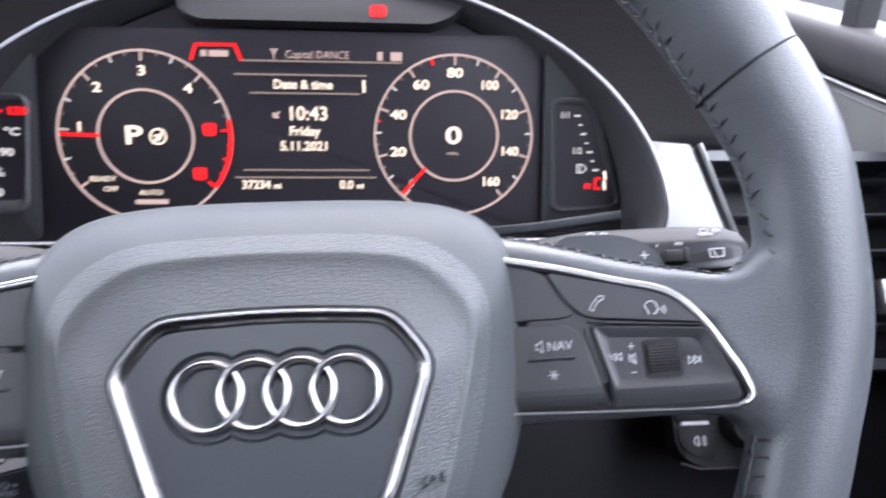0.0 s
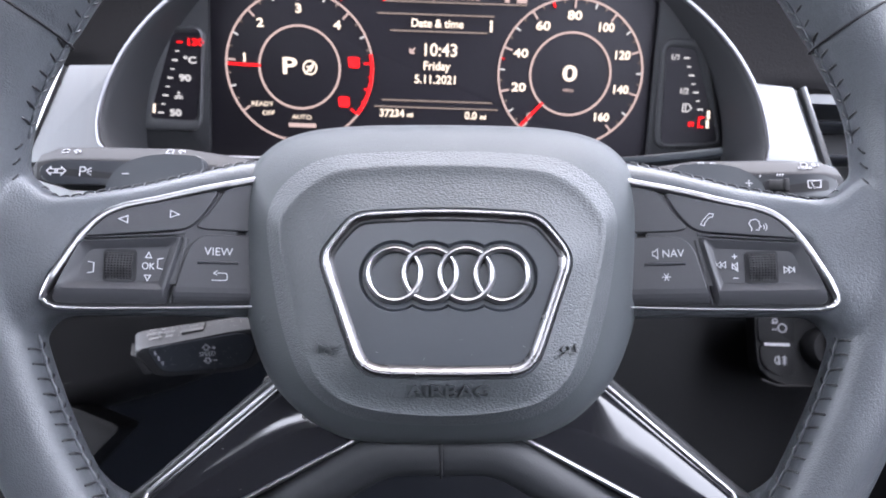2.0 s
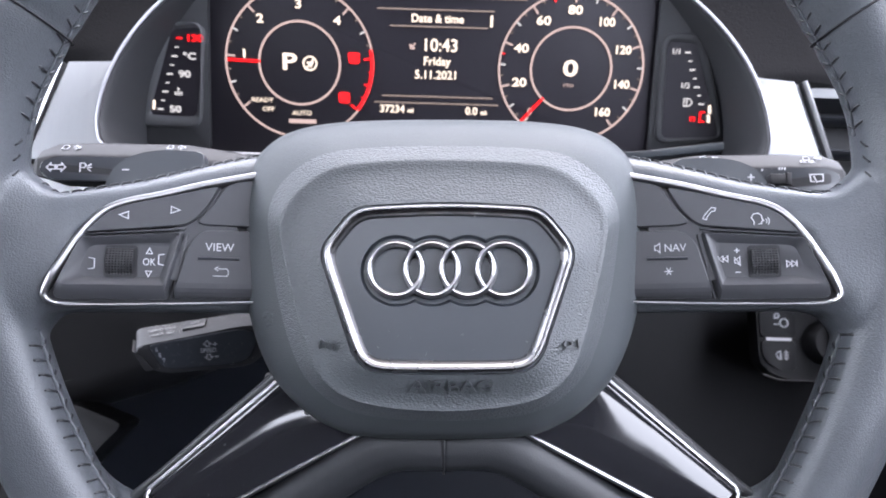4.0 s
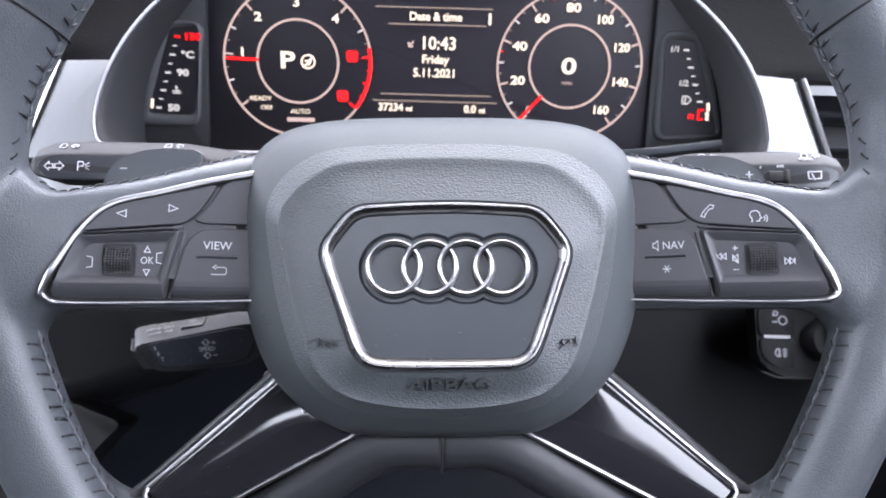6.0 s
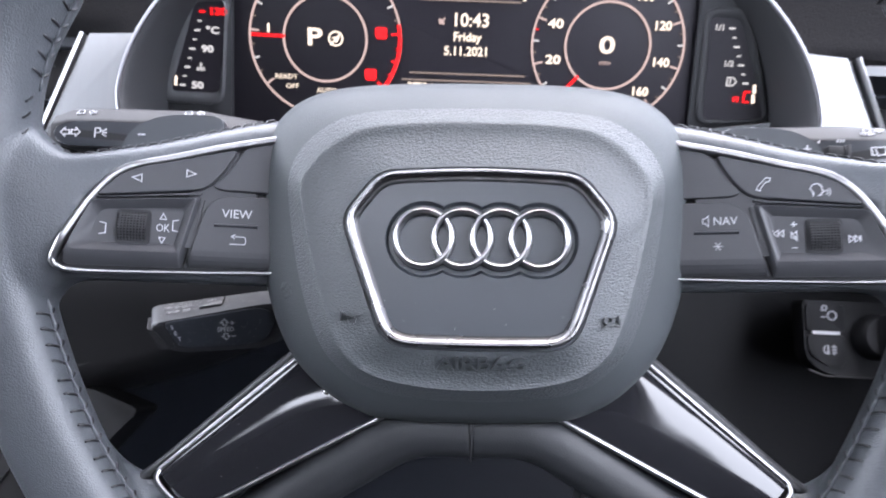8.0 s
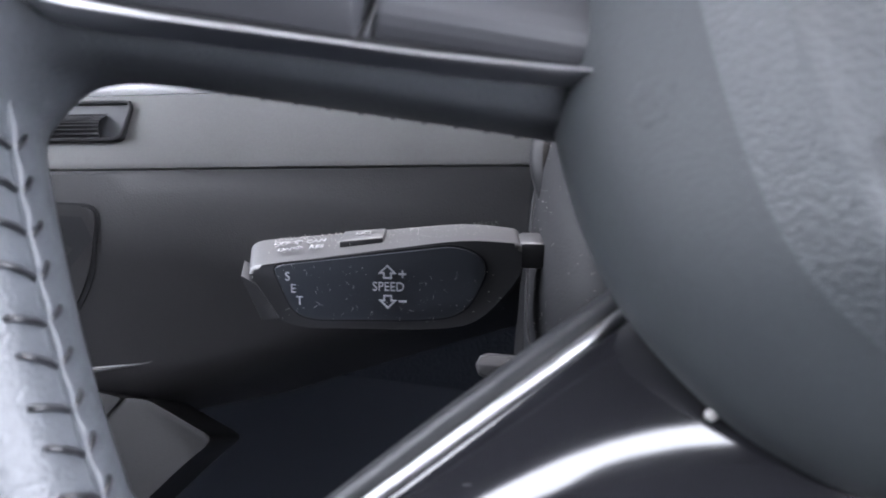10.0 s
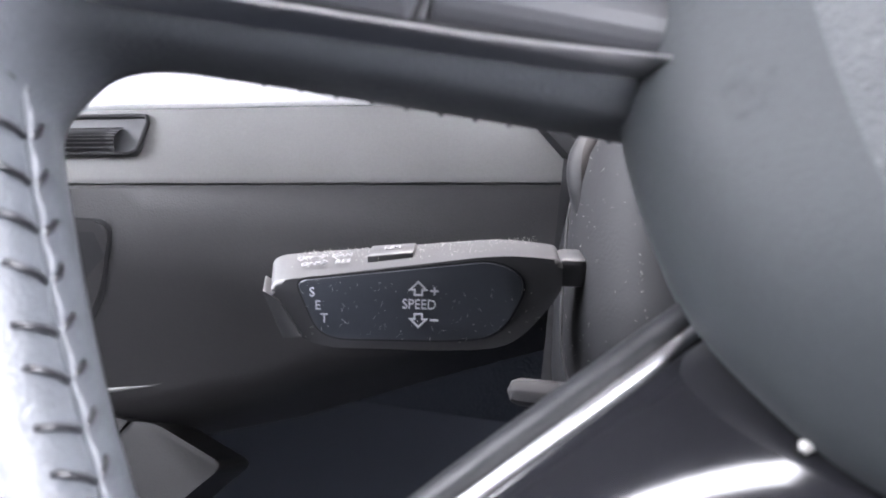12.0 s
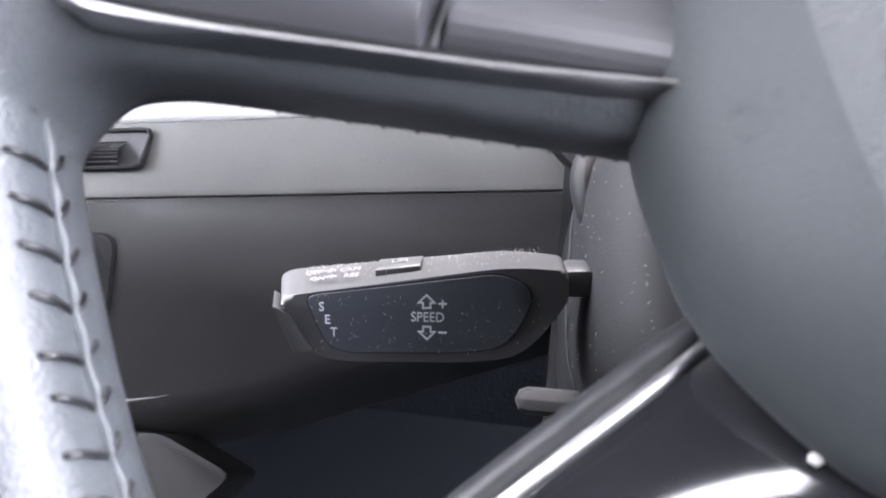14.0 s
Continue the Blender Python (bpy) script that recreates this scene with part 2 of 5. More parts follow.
def stroke(paths, width, m, depth=0.0002, bm=None):
    """Flat line drawing in the plane (x, z): each path a list of points, open or closed (last == first)."""
    bm = bm or bmesh.new()
    for path in paths:
        closed = path[0] == path[-1]
        p = [Vector((x, z)) for x, z in (path[:-1] if closed else path)]
        k, left, right = len(p), [], []
        for i in range(k):
            a = p[i - 1] if closed or i else None
            b = p[(i + 1) % k] if closed or i < k - 1 else None
            d1 = (p[i] - a).normalized() if a else (b - p[i]).normalized()
            d2 = (b - p[i]).normalized() if b else d1
            n1, n2 = Vector((-d1.y, d1.x)), Vector((-d2.y, d2.x))
            nn = (n1 + n2)
            nn = nn.normalized() if nn.length > 1e-6 else n1
            w = width / 2 / max(0.45, nn.dot(n1))
            left.append(p[i] + nn * w)
            right.append(p[i] - nn * w)
        rows = [[bm.verts.new(m @ Vector((q.x, yy, q.y))) for q in side] for side, yy in ((left, -depth), (right, -depth), (left, depth), (right, depth))]
        for i in range(k if closed else k - 1):
            j = (i + 1) % k
            for a, b in ((0, 1), (1, 3), (3, 2), (2, 0)):
                bm.faces.new((rows[a][i], rows[a][j], rows[b][j], rows[b][i]))
    return bm


def circle(cx, cz, r, n=24, a0=0.0, a1=360.0):
    pts = [(cx + r * math.cos(radians(a0 + (a1 - a0) * i / n)), cz + r * math.sin(radians(a0 + (a1 - a0) * i / n))) for i in range(n + 1)]
    if abs(a1 - a0) >= 360:
        pts[-1] = pts[0]
    return pts


def inset(loop, d):
    """The closed outline moved inwards by d."""
    n = len(loop)
    turn = sum(loop[j - 1][0] * loop[j][1] - loop[j][0] * loop[j - 1][1] for j in range(n))
    turn = 1 if turn > 0 else -1
    out = []
    for j in range(n):
        (x0, z0), (x1, z1) = loop[j - 1], loop[(j + 1) % n]
        k = math.hypot(x1 - x0, z1 - z0)
        out.append((loop[j][0] - turn * (z1 - z0) / k * d, loop[j][1] + turn * (x1 - x0) / k * d))
    return out


# ---- steering wheel ----
RIM_Z, RIM_R, RIM_A = 0.010, 0.1815, 0.0170


def pod_y(x, z=0.0):
    """The switch panels lean: their outer tips stand nearer the driver than their hub ends."""
    return 0.0195 - 0.28 * (abs(x) - 0.09)


def rim_y(z):
    """The rim's plane leans against the cover's: nearer the driver at its top."""
    return 0.013 - 0.23 * z


wheel = thing("steering_wheel", "black leather four-spoke steering wheel with chrome and gloss black inlays", "steering wheel", WHEEL)


SPOKE_TOP = [(0.050, 0.0615), (0.082, 0.0555), (0.103, 0.0490), (0.122, 0.0425), (0.140, 0.0380), (0.150, 0.0354), (0.157, 0.0385), (0.174, 0.0560)]


def spoke_skin_y(x, z, y):
    """The leather of a spoke, with a bed sunk in it for the switch panel."""
    roof = float(np.interp(x, [0.070, 0.0965, 0.113, 0.1255, 0.133, 0.1395, 0.145, 0.149], [0.0468, 0.0398, 0.0345, 0.0308, 0.0262, 0.0178, 0.0075, -0.0075]))
    return max(y, pod_y(x) + 0.0075) if -0.0048 < z < roof - 0.001 else y


def swell(deg):
    """The rim is fuller on its inner side below the upper spokes."""
    q = (deg + 90) % 360
    return 0.0026 * (math.exp(-((q - 110.0) / 7.0) ** 2) + math.exp(-((q - 251.0) / 8.0) ** 2)) - 0.0056 * math.exp(-((q - 68.0) / 16.0) ** 2) - 0.0020 * math.exp(-((q - 81.0) / 7.0) ** 2) - 0.0046 * math.exp(-((q - 287.0) / 21.0) ** 2)


def rim_mesh():
    bm = bmesh.new()
    rings, n = [], 240
    for i in range(n):
        a = 2 * math.pi * i / n
        deg = math.degrees(a)
        f = 1.0
        for seam in (29.5, 150.5):                         # leather joints
            f -= 0.085 * math.exp(-((deg - seam) / 0.55) ** 2)
        for grip in (35.0, 145.0):                         # thumb rests
            f += 0.03 * math.exp(-((deg - grip) / 14.0) ** 2)
        c, s = math.cos(a), math.sin(a)
        ring = []
        for u, v in oval(RIM_A * f, 0.0165 * f, 24, 2.2):
            r = RIM_R + u + swell(deg)
            ring.append((r * c, rim_y(RIM_Z + r * s) + v, RIM_Z + r * s))
        rings.append(ring)
    rings.append(rings[0])
    skin(rings, True, False, bm)
    for side in (-1, 1):
        # upper spoke, flaring into the rim
        tops = spline(SPOKE_TOP, 4)
        low = 0.0030 if side > 0 else 0.0
        bots = spline([(0.050, -0.012), (0.082, -0.0113), (0.103, -0.0112), (0.122, -0.0112), (0.140, -0.0113), (0.150, -0.0122 - low * 0.3), (0.157, -0.0175 - low), (0.174, -0.045 - low)], 4)
        rings = []
        for (x, zt), (_, zb) in zip(tops, bots):
            zc, h = (zt + zb) / 2, (zt - zb) / 2
            yf = max(pod_y(x) + 0.0008, -0.006)
            lean = 0.23 * min(1.0, max(0.0, (x - 0.142) / 0.028))       # leans with the rim where it runs into it
            ring = [(side * x, spoke_skin_y(x, zc + u, yf + 0.0135 + v) - lean * (zc + u - 0.010), zc + u) for u, v in oval(h, 0.0135, 44, 3.2)]
            rings.append(ring)
        skin(rings, True, True, bm)
        web = [(side * x, y, z) for x, y, z in spline([(0.112, 0.046, -0.092), (0.128, 0.045, -0.0925), (0.141, 0.043, -0.086), (0.152, 0.040, -0.074)], 5)]
        sweep(web, oval(0.0070, 0.008, 12, 2.2), bm=bm)
    return bm


def lower_spoke_mesh(side):
    """The dark arm beneath the gloss inlay and below it."""
    bm = bmesh.new()
    low = spline([(0.0, 0.0425, -0.0665), (0.024, 0.042, -0.0675), (0.048, 0.044, -0.0800), (0.075, 0.046, -0.0965), (0.100, 0.046, -0.1115), (0.122, 0.042, -0.126)], 6)
    sweep([(side * x, y, z) for x, y, z in low], oval(0.0105, 0.010, 14, 2.3), bm=bm)
    up = spline([(0.045, 0.066, -0.0155), (0.0698, 0.057, -0.0368), (0.0963, 0.0535, -0.0598), (0.1223, 0.0490, -0.0832), (0.142, 0.045, -0.098)], 6)
    sweep([(side * x, y, z) for x, y, z in up], oval(0.0040, 0.0085, 14, 2.3), bm=bm)
    mid = spline([(0.040, 0.060, -0.040), (0.062, 0.056, -0.057), (0.088, 0.053, -0.0770), (0.113, 0.0485, -0.0950), (0.132, 0.044, -0.110)], 6)
    sweep([(side * x, y, z) for x, y, z in mid], oval(0.016, 0.007, 14, 2.6), bm=bm)
    return bm


for side in (-1, 1):
    arm = part("lower_spoke", lower_spoke_mesh(side), ARM, wheel, "dark grey lower spoke", 0)
    md = arm.modifiers.new("merge", "REMESH")
    md.mode, md.voxel_size, md.use_smooth_shade = "VOXEL", 0.0011, True
    md = arm.modifiers.new("soften", "SMOOTH")
    md.factor, md.iterations = 0.5, 12

rim = part("rim", rim_mesh(), LEATHER, wheel, "black leather rim and spokes, smoothed by wear", 0)
md = rim.modifiers.new("merge", "REMESH")
md.mode, md.voxel_size, md.use_smooth_shade = "VOXEL", 0.0012, True
md = rim.modifiers.new("soften", "SMOOTH")
md.factor, md.iterations = 0.5, 16

for deg in (29.5, 150.5):
    c, sn = math.cos(radians(deg)), math.sin(radians(deg))
    loop = []
    for u, v in oval(RIM_A * 0.995, 0.0165 * 0.995, 40, 2.2):
        q = RIM_R + u
        loop.append((q * c, rim_y(RIM_Z + q * sn) + v, RIM_Z + q * sn))
    part("leather_joint", sweep(loop, oval(0.0007, 0.0005, 6), True, up=(-sn, 0, c)), BLACK, rim, "dark joint in the leather")

# thread along the inner side of the rim: a butted seam laced from both sides


def seam(a):
    """Where the seam runs on the tube: nearer the driver on the lower half of the rim."""
    return 7.0 - 11.0 * min(1.0, max(0.0, 0.5 + math.sin(radians(a)) * 2))


def rim_at(a, phi):
    """A point of the rim's skin: a round the wheel, phi round the tube (0 inside, positive towards the driver), degrees."""
    c, s, cp, sp = math.cos(radians(a)), math.sin(radians(a)), math.cos(radians(phi)), math.sin(radians(phi))
    r = RIM_R - RIM_A * abs(cp) ** 0.909 + swell(a)
    z = RIM_Z + r * s
    return Vector((r * c, rim_y(z) - 0.0165 * math.copysign(abs(sp) ** 0.909, sp), z))


def rim_frame(a, phi):
    """A frame on the rim's skin: x round the wheel, y round the tube, z out of the leather."""
    p = rim_at(a, phi)
    t = (rim_at(a + 0.3, phi) - rim_at(a - 0.3, phi)).normalized()
    b = rim_at(a, phi + 2) - rim_at(a, phi - 2)
    n = b.cross(t).normalized()
    if n.dot(Vector((p.x, 0, p.z - RIM_Z))) > 0:
        n = -n
    b = (b - t * b.dot(t)).normalized()
    m = Matrix((t, b, n)).transposed().to_4x4()
    m.translation = p
    return m


def thread_mesh(slant, reach):
    """A thread from the seam to its hole, lying on the leather with both ends sunk in."""
    bm = bmesh.new()
    sweep([(slant * f, reach * f, -0.0006 * (f * reach / 0.0046) ** 2 + h) for f, h in ((0.0, -0.0006), (0.10, 0.0000), (0.38, 0.0004), (0.70, 0.0004), (0.92, 0.0001), (1.0, -0.0006))], oval(0.00050, 0.00042, 7), up=(0, 0, 1), bm=bm)
    me = bpy.data.meshes.new("stitch")
    bm.to_mesh(me)
    bm.free()
    me.materials.append(THREAD)
    me.shade_smooth()
    return me


STITCHES = {(way, near): thread_mesh(way * 0.0024, 0.0056 if near > 0 else -0.0036) for way in (-1, 1) for near in (-1, 1)}
rng = random.Random(4)
for a0, a1, step in ((17.0, 64.0, 2.2), (116.0, 163.0, 2.2), (175.0, 228.5, 2.2), (311.5, 363.0, 2.2)):
    a = a0
    while a < a1:
        way = 1 if math.cos(radians(a)) > 0 else -1
        for near in (1, -1):
            ob = new("stitch", STITCHES[way, near])
            ob.parent = rim
            ob.matrix_basis = rim_frame(a + rng.uniform(-0.12, 0.12), seam(a)) @ pose(0, 0, 0, 0, 0, rng.uniform(-7, 7))
        a += step
    welt = [rim_at(q, seam(q)) for q in np.linspace(a0 - 1, a1 + 1, 160)]
    lumps = (a1 - a0 + 2) / step
    part("rim_seam", sweep(welt, oval(0.0008, 0.0004, 8), scale=lambda t: 1.0 + 0.30 * math.cos(2 * math.pi * t * lumps)), LEATHER, rim, "puckered leather seam")


def spoke_at(side, x, zt, zb, turn):
    """A point of an upper spoke's skin: turn 0 on its top edge, 90 towards the driver, 180 underneath, degrees."""
    c, s = math.cos(radians(turn)), math.sin(radians(turn))
    yf = max(pod_y(x) + 0.0008, -0.006)
    h = (zt - zb) / 2
    return Vector((side * x, yf + 0.0135 - 0.0135 * math.copysign(abs(s) ** 0.625, s), (zt + zb) / 2 + h * math.copysign(abs(c) ** 0.625, c)))


def lay_thread(a, b, out):
    """A single thread over the leather from a to b, out being the way off the leather."""
    mid = (a + b) / 2 + out * 0.0006
    part("stitch", sweep([a - out * 0.0006, a.lerp(mid, 0.4) + out * 0.0003, mid, b.lerp(mid, 0.4) + out * 0.0003, b - out * 0.0006], oval(0.00042, 0.00036, 6), up=tuple(out)), THREAD, rim, "", 0)


for side in (-1, 1):
    edge_line = resample([p for p in spline(SPOKE_TOP, 4) if 0.082 <= p[0] < 0.158], 19, False)
    for x, z in edge_line:
        lay_thread(spoke_at(side, x - 0.0016, z + 0.0004, -0.0113, 14), spoke_at(side, x + 0.0016, z - 0.0004, -0.0113, 24), Vector((0, -0.45, 0.9)))
    for k in range(6):                                  # on up into the rim
        a = 14.5 - 2.0 * k if side > 0 else 165.5 + 2.0 * k
        q = rim_frame(a, 10 + 2.0 * k)
        lay_thread(q @ Vector((0.0014 * side, -0.0018, -0.0002)), q @ Vector((-0.0014 * side, 0.0018, -0.0002)), q.to_3x3() @ Vector((0, 0, 1)))
    for k in range(14):
        x = 0.082 + 0.0050 * k
        if x < 0.147:
            lay_thread(spoke_at(side, x, 0.045, -0.0113, 196), spoke_at(side, x + 0.0016, 0.045, -0.0113, 232), Vector((0, 0.3, -0.95)))

# airbag cover
OUTER = [(0, 0.0725), (0.043, 0.0714), (0.0662, 0.0668), (0.0790, 0.0572), (0.0838, 0.0445), (0.0842, 0.0150), (0.0812, -0.0120), (0.0722, -0.0350), (0.0592, -0.0497), (0.0470, -0.0575), (0.0330, -0.0618), (0, -0.0630)]
INNER = [(0, 0.0465), (0.018, 0.0462), (0.0400, 0.0440), (0.0520, 0.0375), (0.0600, 0.0290), (0.0628, 0.0215), (0.0612, 0.0110), (0.0560, -0.0095), (0.0490, -0.0310), (0.0420, -0.0400), (0.0330, -0.0450), (0.017, -0.0480), (0, -0.0488)]
TRIM = rounded([(x + 0.0014, z) for x, z in mirror_half([(0, 0.0292), (0.0357, 0.0272), (0.0487, 0.0105), (0.0327, -0.0345), (0, -0.0352)])], [0.02, 0.006, 0.006, 0.009, 0.02, 0.009, 0.006, 0.006], 6)


def outline(half, n):
    return resample(spline(mirror_half(half), 10, True), n)


def cover_mesh():
    n = 160
    o, i = outline(OUTER, n), outline(INNER, n)
    trim = resample(TRIM, n)
    # start all outlines at the top middle
    k = min(range(n), key=lambda j: abs(trim[j][0]) + (1 if trim[j][1] < 0 else 0))
    trim = trim[k:] + trim[:k]
    rings = []
    for f, y in ((0.90, 0.072), (0.945, 0.056), (0.982, 0.044), (1.0, 0.036)):
        rings.append([(x * f, y, z * f + 0.005 * (1 - f)) for x, z in o])
    for s, y in ((0.05, 0.0295), (0.16, 0.0238), (0.32, 0.0192), (0.50, 0.0150), (0.70, 0.0109), (0.88, 0.0075), (0.96, 0.0056), (1.0, 0.0050)):
        rings.append([(a[0] + (b[0] - a[0]) * s, y, a[1] + (b[1] - a[1]) * s) for a, b in zip(o, i)])
    for s, y in ((0.10, 0.0050), (0.25, 0.0045), (0.5, 0.0030), (0.75, 0.0014), (0.97, 0.0000), (1.0, 0.0012), (1.03, 0.0016)):
        rings.append([(a[0] + (b[0] - a[0]) * s, y, a[1] + (b[1] - a[1]) * s) for a, b in zip(i, trim)])
    bm = skin(rings, True, False)
    bm.verts.ensure_lookup_table()
    bm.faces.new([bm.verts[j] for j in range(n)])
    return bm


cover = part("airbag_cover", cover_mesh(), COVER, wheel, "dark grey grained airbag cover with rounded shoulders", 40)
cover.data.materials.append(SHOULDER)
for k, face in enumerate(cover.data.polygons):
    face.material_index = 1 if k < 160 * 8 or len(face.vertices) > 4 else 0

RING_D, RING_STEP, RING_Z = 0.0219, 0.01345, 0.0035
CENTRES = [(-1.5 + k) * RING_STEP + 0.0021 for k in range(4)]


def plate_mesh():
    n, m = 420, 120
    edge = resample(TRIM, n)
    rings = []
    for j in range(m, 0, -1):
        f = j / m
        ring = []
        for x, z in edge:
            px, pz = x * f, z * f - 0.004 * (1 - f)
            d = min(math.hypot(px - c, pz - RING_Z + 0.0004) for c in CENTRES) - 0.0136
            t = min(1.0, max(0.0, -d / 0.0012))
            t = t * t * (3 - 2 * t)
            ring.append((px, 0.0004 + 0.0019 * t, pz))
        rings.append(ring)
    bm = skin(rings, True, False)
    mid = bm.verts.new((0, 0.0020, -0.004))
    bm.verts.ensure_lookup_table()
    last = [bm.verts[(m - 1) * n + j] for j in range(n)]
    for j in range(n):
        bm.faces.new((last[j], last[(j + 1) % n], mid))
    return bm


plate = part("badge_plate", plate_mesh(), PLATE, cover, "smooth plate with a recess for the badge", 0)
edge = resample(TRIM, 420)
for _ in range(30):                                   # ease the arcs into the straights
    edge = [((edge[j - 1][0] + 2 * edge[j][0] + edge[(j + 1) % 420][0]) / 4, (edge[j - 1][1] + 2 * edge[j][1] + edge[(j + 1) % 420][1]) / 4) for j in range(420)]
rings = [[(x, y - 0.0018, z) for x, z in inset(edge, d + 0.0006)] for d, y in ((0.0, 0.0040), (0.0, 0.0008), (0.0002, -0.0003), (0.0006, -0.0009), (0.0011, -0.0011), (0.0016, -0.0009), (0.0023, -0.0004), (0.0031, 0.0004), (0.0038, 0.0014), (0.0043, 0.0024), (0.0045, 0.0034))]
part("trim_frame", skin(rings, True, False), TRIMCHROME, cover, "bright satin chrome frame", 80)
for c in CENTRES:
    r = RING_D / 2 - 0.0011
    ring = [(c + r * math.cos(2 * math.pi * j / 72), -0.0004 + 0.0004 * math.sin(2 * 2 * math.pi * j / 72 + 0.6), RING_Z + r * math.sin(2 * math.pi * j / 72)) for j in range(72)]
    part("badge_ring", sweep(ring, [(0.0012, -0.0030), (0.0012, 0.0000), (0.0009, 0.0009), (0.0, 0.0014), (-0.0009, 0.0009), (-0.0012, 0.0000), (-0.0012, -0.0030)], True), CHROME, cover, "chrome ring of the badge", 50)


def drape(ob, m, lift):
    """Lays a flat relief on the curved cover, its front standing proud by lift."""
    me = cover.data
    me.calc_loop_triangles()
    co = np.array([v.co[:] for v in me.vertices])
    tri = co[np.array([t.vertices[:] for t in me.loop_triangles])]
    a, u, w = tri[:, 0], tri[:, 1] - tri[:, 0], tri[:, 2] - tri[:, 0]
    det = u[:, 0] * w[:, 2] - u[:, 2] * w[:, 0]
    ok = np.abs(det) > 1e-14
    a, u, w, det = a[ok], u[ok], w[ok], det[ok]
    back = m.inverted()
    for v in ob.data.vertices:
        x, z = v.co.x - a[:, 0], v.co.z - a[:, 2]
        f, g = (x * w[:, 2] - z * w[:, 0]) / det, (u[:, 0] * z - u[:, 2] * x) / det
        inside = (f >= -1e-6) & (g >= -1e-6) & (f + g <= 1.000001)
        if inside.any():
            y = (a[:, 1] + f * u[:, 1] + g * w[:, 1])[inside].min()
            v.co.y = y + (-lift if (back @ v.co).y < 0 else 0.0005)


m = Matrix.Translation((0.0026, 0.0036, -0.0398)) @ pose(0, 0, 0, 8, 0, 0)
drape(lettering("embossed_word", "AIRBAG", 0.0062, m, RELIEF, cover, depth=0.0010, wide=1.43, bold=0.00002, label="raised letters in the cover"), m, 0.0017)
for side in (-1, 1):
    m = Matrix.Translation((side * 0.0452 + 0.0018, 0.0035 if side < 0 else 0.0044, -0.0246)) @ pose(0, 0, 0, 0, -8 * side, 0)
    loop = [(0.0008 + 0.0017 * math.cos(q * math.pi / 6), -0.0006 + 0.0011 * math.sin(q * math.pi / 6)) for q in range(13)]
    lines = [loop, [(-0.0034, -0.0017), (-0.0034, 0.0018), (-0.0016, 0.0011), (0.0014, 0.0010), (0.0036, 0.0018)]]
    drape(part("horn_mark", stroke([[(-side * x, -side * z if side > 0 else z) for x, z in line] for line in lines], 0.00042, m, 0.0008), RELIEF, cover, "raised horn mark", 0), m, 0.0015)

# a scuffed spot on the cover's shoulder
rnd = random.Random(12)
rings = [[(-0.0695 + 0.0032 * r * math.cos(k * math.pi / 10) * (0.8 + 0.4 * ((k * 7) % 5) / 4), -1.0, -0.0142 + 0.0036 * r * math.sin(k * math.pi / 10)) for k in range(20)] for r in (1.0, 0.8, 0.6, 0.42, 0.26, 0.1)]
scuff = part("scuff", skin(rings, True, True), SHOULDER, cover, "small scuffed spot", 60)
drape(scuff, Matrix.Identity(4), 0.0)
for k, v in enumerate(scuff.data.vertices):
    v.co.y += 0.0003 if k < 20 else 0.00005 - 0.0005 * rnd.random() ** 2


# switch panels
CHROME_LINE = [(0.070, 0.0468), (0.079, 0.0445), (0.0965, 0.0398), (0.113, 0.0345), (0.1255, 0.0308), (0.133, 0.0262), (0.1395, 0.0178), (0.145, 0.0075), (0.1497, -0.0020), (0.1510, -0.0055), (0.1490, -0.0078)]


def roll_off(z, low):
    """How far the lower edge of the switches curls back from the driver."""
    q = min(1.0, max(0.0, 1 - (z - low) / 0.0062))
    return 0.0050 * (1 - math.sqrt(1 - 0.96 * q * q))


def shaped(side, poly, r, y0, y1, mat, parent, name, label=""):
    loop = resample(rounded(poly, r, 5), 240)
    low = min(z for x, z in loop)
    roll = (lambda z: roll_off(z, low)) if low < 0 else (lambda z: 0.0)
    rings = []
    for d, y in ((0.0, y1), (0.0, y0 + 0.0008), (0.0001, y0 + 0.0004), (0.0003, y0 + 0.0001)):
        rings.append([(side * x, pod_y(x) + y + roll(z), z) for x, z in inset(loop, d)])
    for d, e in ((0.0005, 0.0007), (0.0006, 0.0016), (0.0007, 0.0028), (0.0008, 0.0044), (0.0009, 0.0064)) if low < 0 else ((0.0005, 0.0),):
        rings.append([(side * x, pod_y(x) + y0 + roll(max(z, low + e)), max(z, low + e) if low < 0 else z) for x, z in inset(loop, d)])
    return part(name, skin(rings, True, True), mat, parent, label, 0)


def mark_at(side, x, z, lift=0.0018):
    """Where a mark of a switch panel goes: on the leaning face."""
    return Matrix.Translation((side * x, pod_y(x) - lift, z)) @ pose(0, 0, 0, 0, 0, math.degrees(math.atan(-0.28)) * side)


def roller_mesh(side):
    bm = bmesh.new()
    w, h = 0.0098, 0.0112
    cols, rows = 9, 11
    rings = []
    for i in range(cols * 4 + 1):
        x = -w / 2 + w * i / (cols * 4)
        gx = 0.5 + 0.5 * math.cos(2 * math.pi * i / 4)
        line = []
        for j in range(rows * 4 + 1):
            t = -1 + 2 * j / (rows * 4)
            gz = 0.5 + 0.5 * math.cos(2 * math.pi * j / 4)
            bulge = 0.0056 * math.sqrt(max(0, 1 - (t * 0.90) ** 2)) - 0.0038 - 0.0006 * max(gx, gz)
            line.append(mark_at(side, 0.1255, 0.0078, 0.0) @ Vector((x, -bulge, t * h / 2)))
        rings.append(line)
    return skin(rings, False, False, bm)


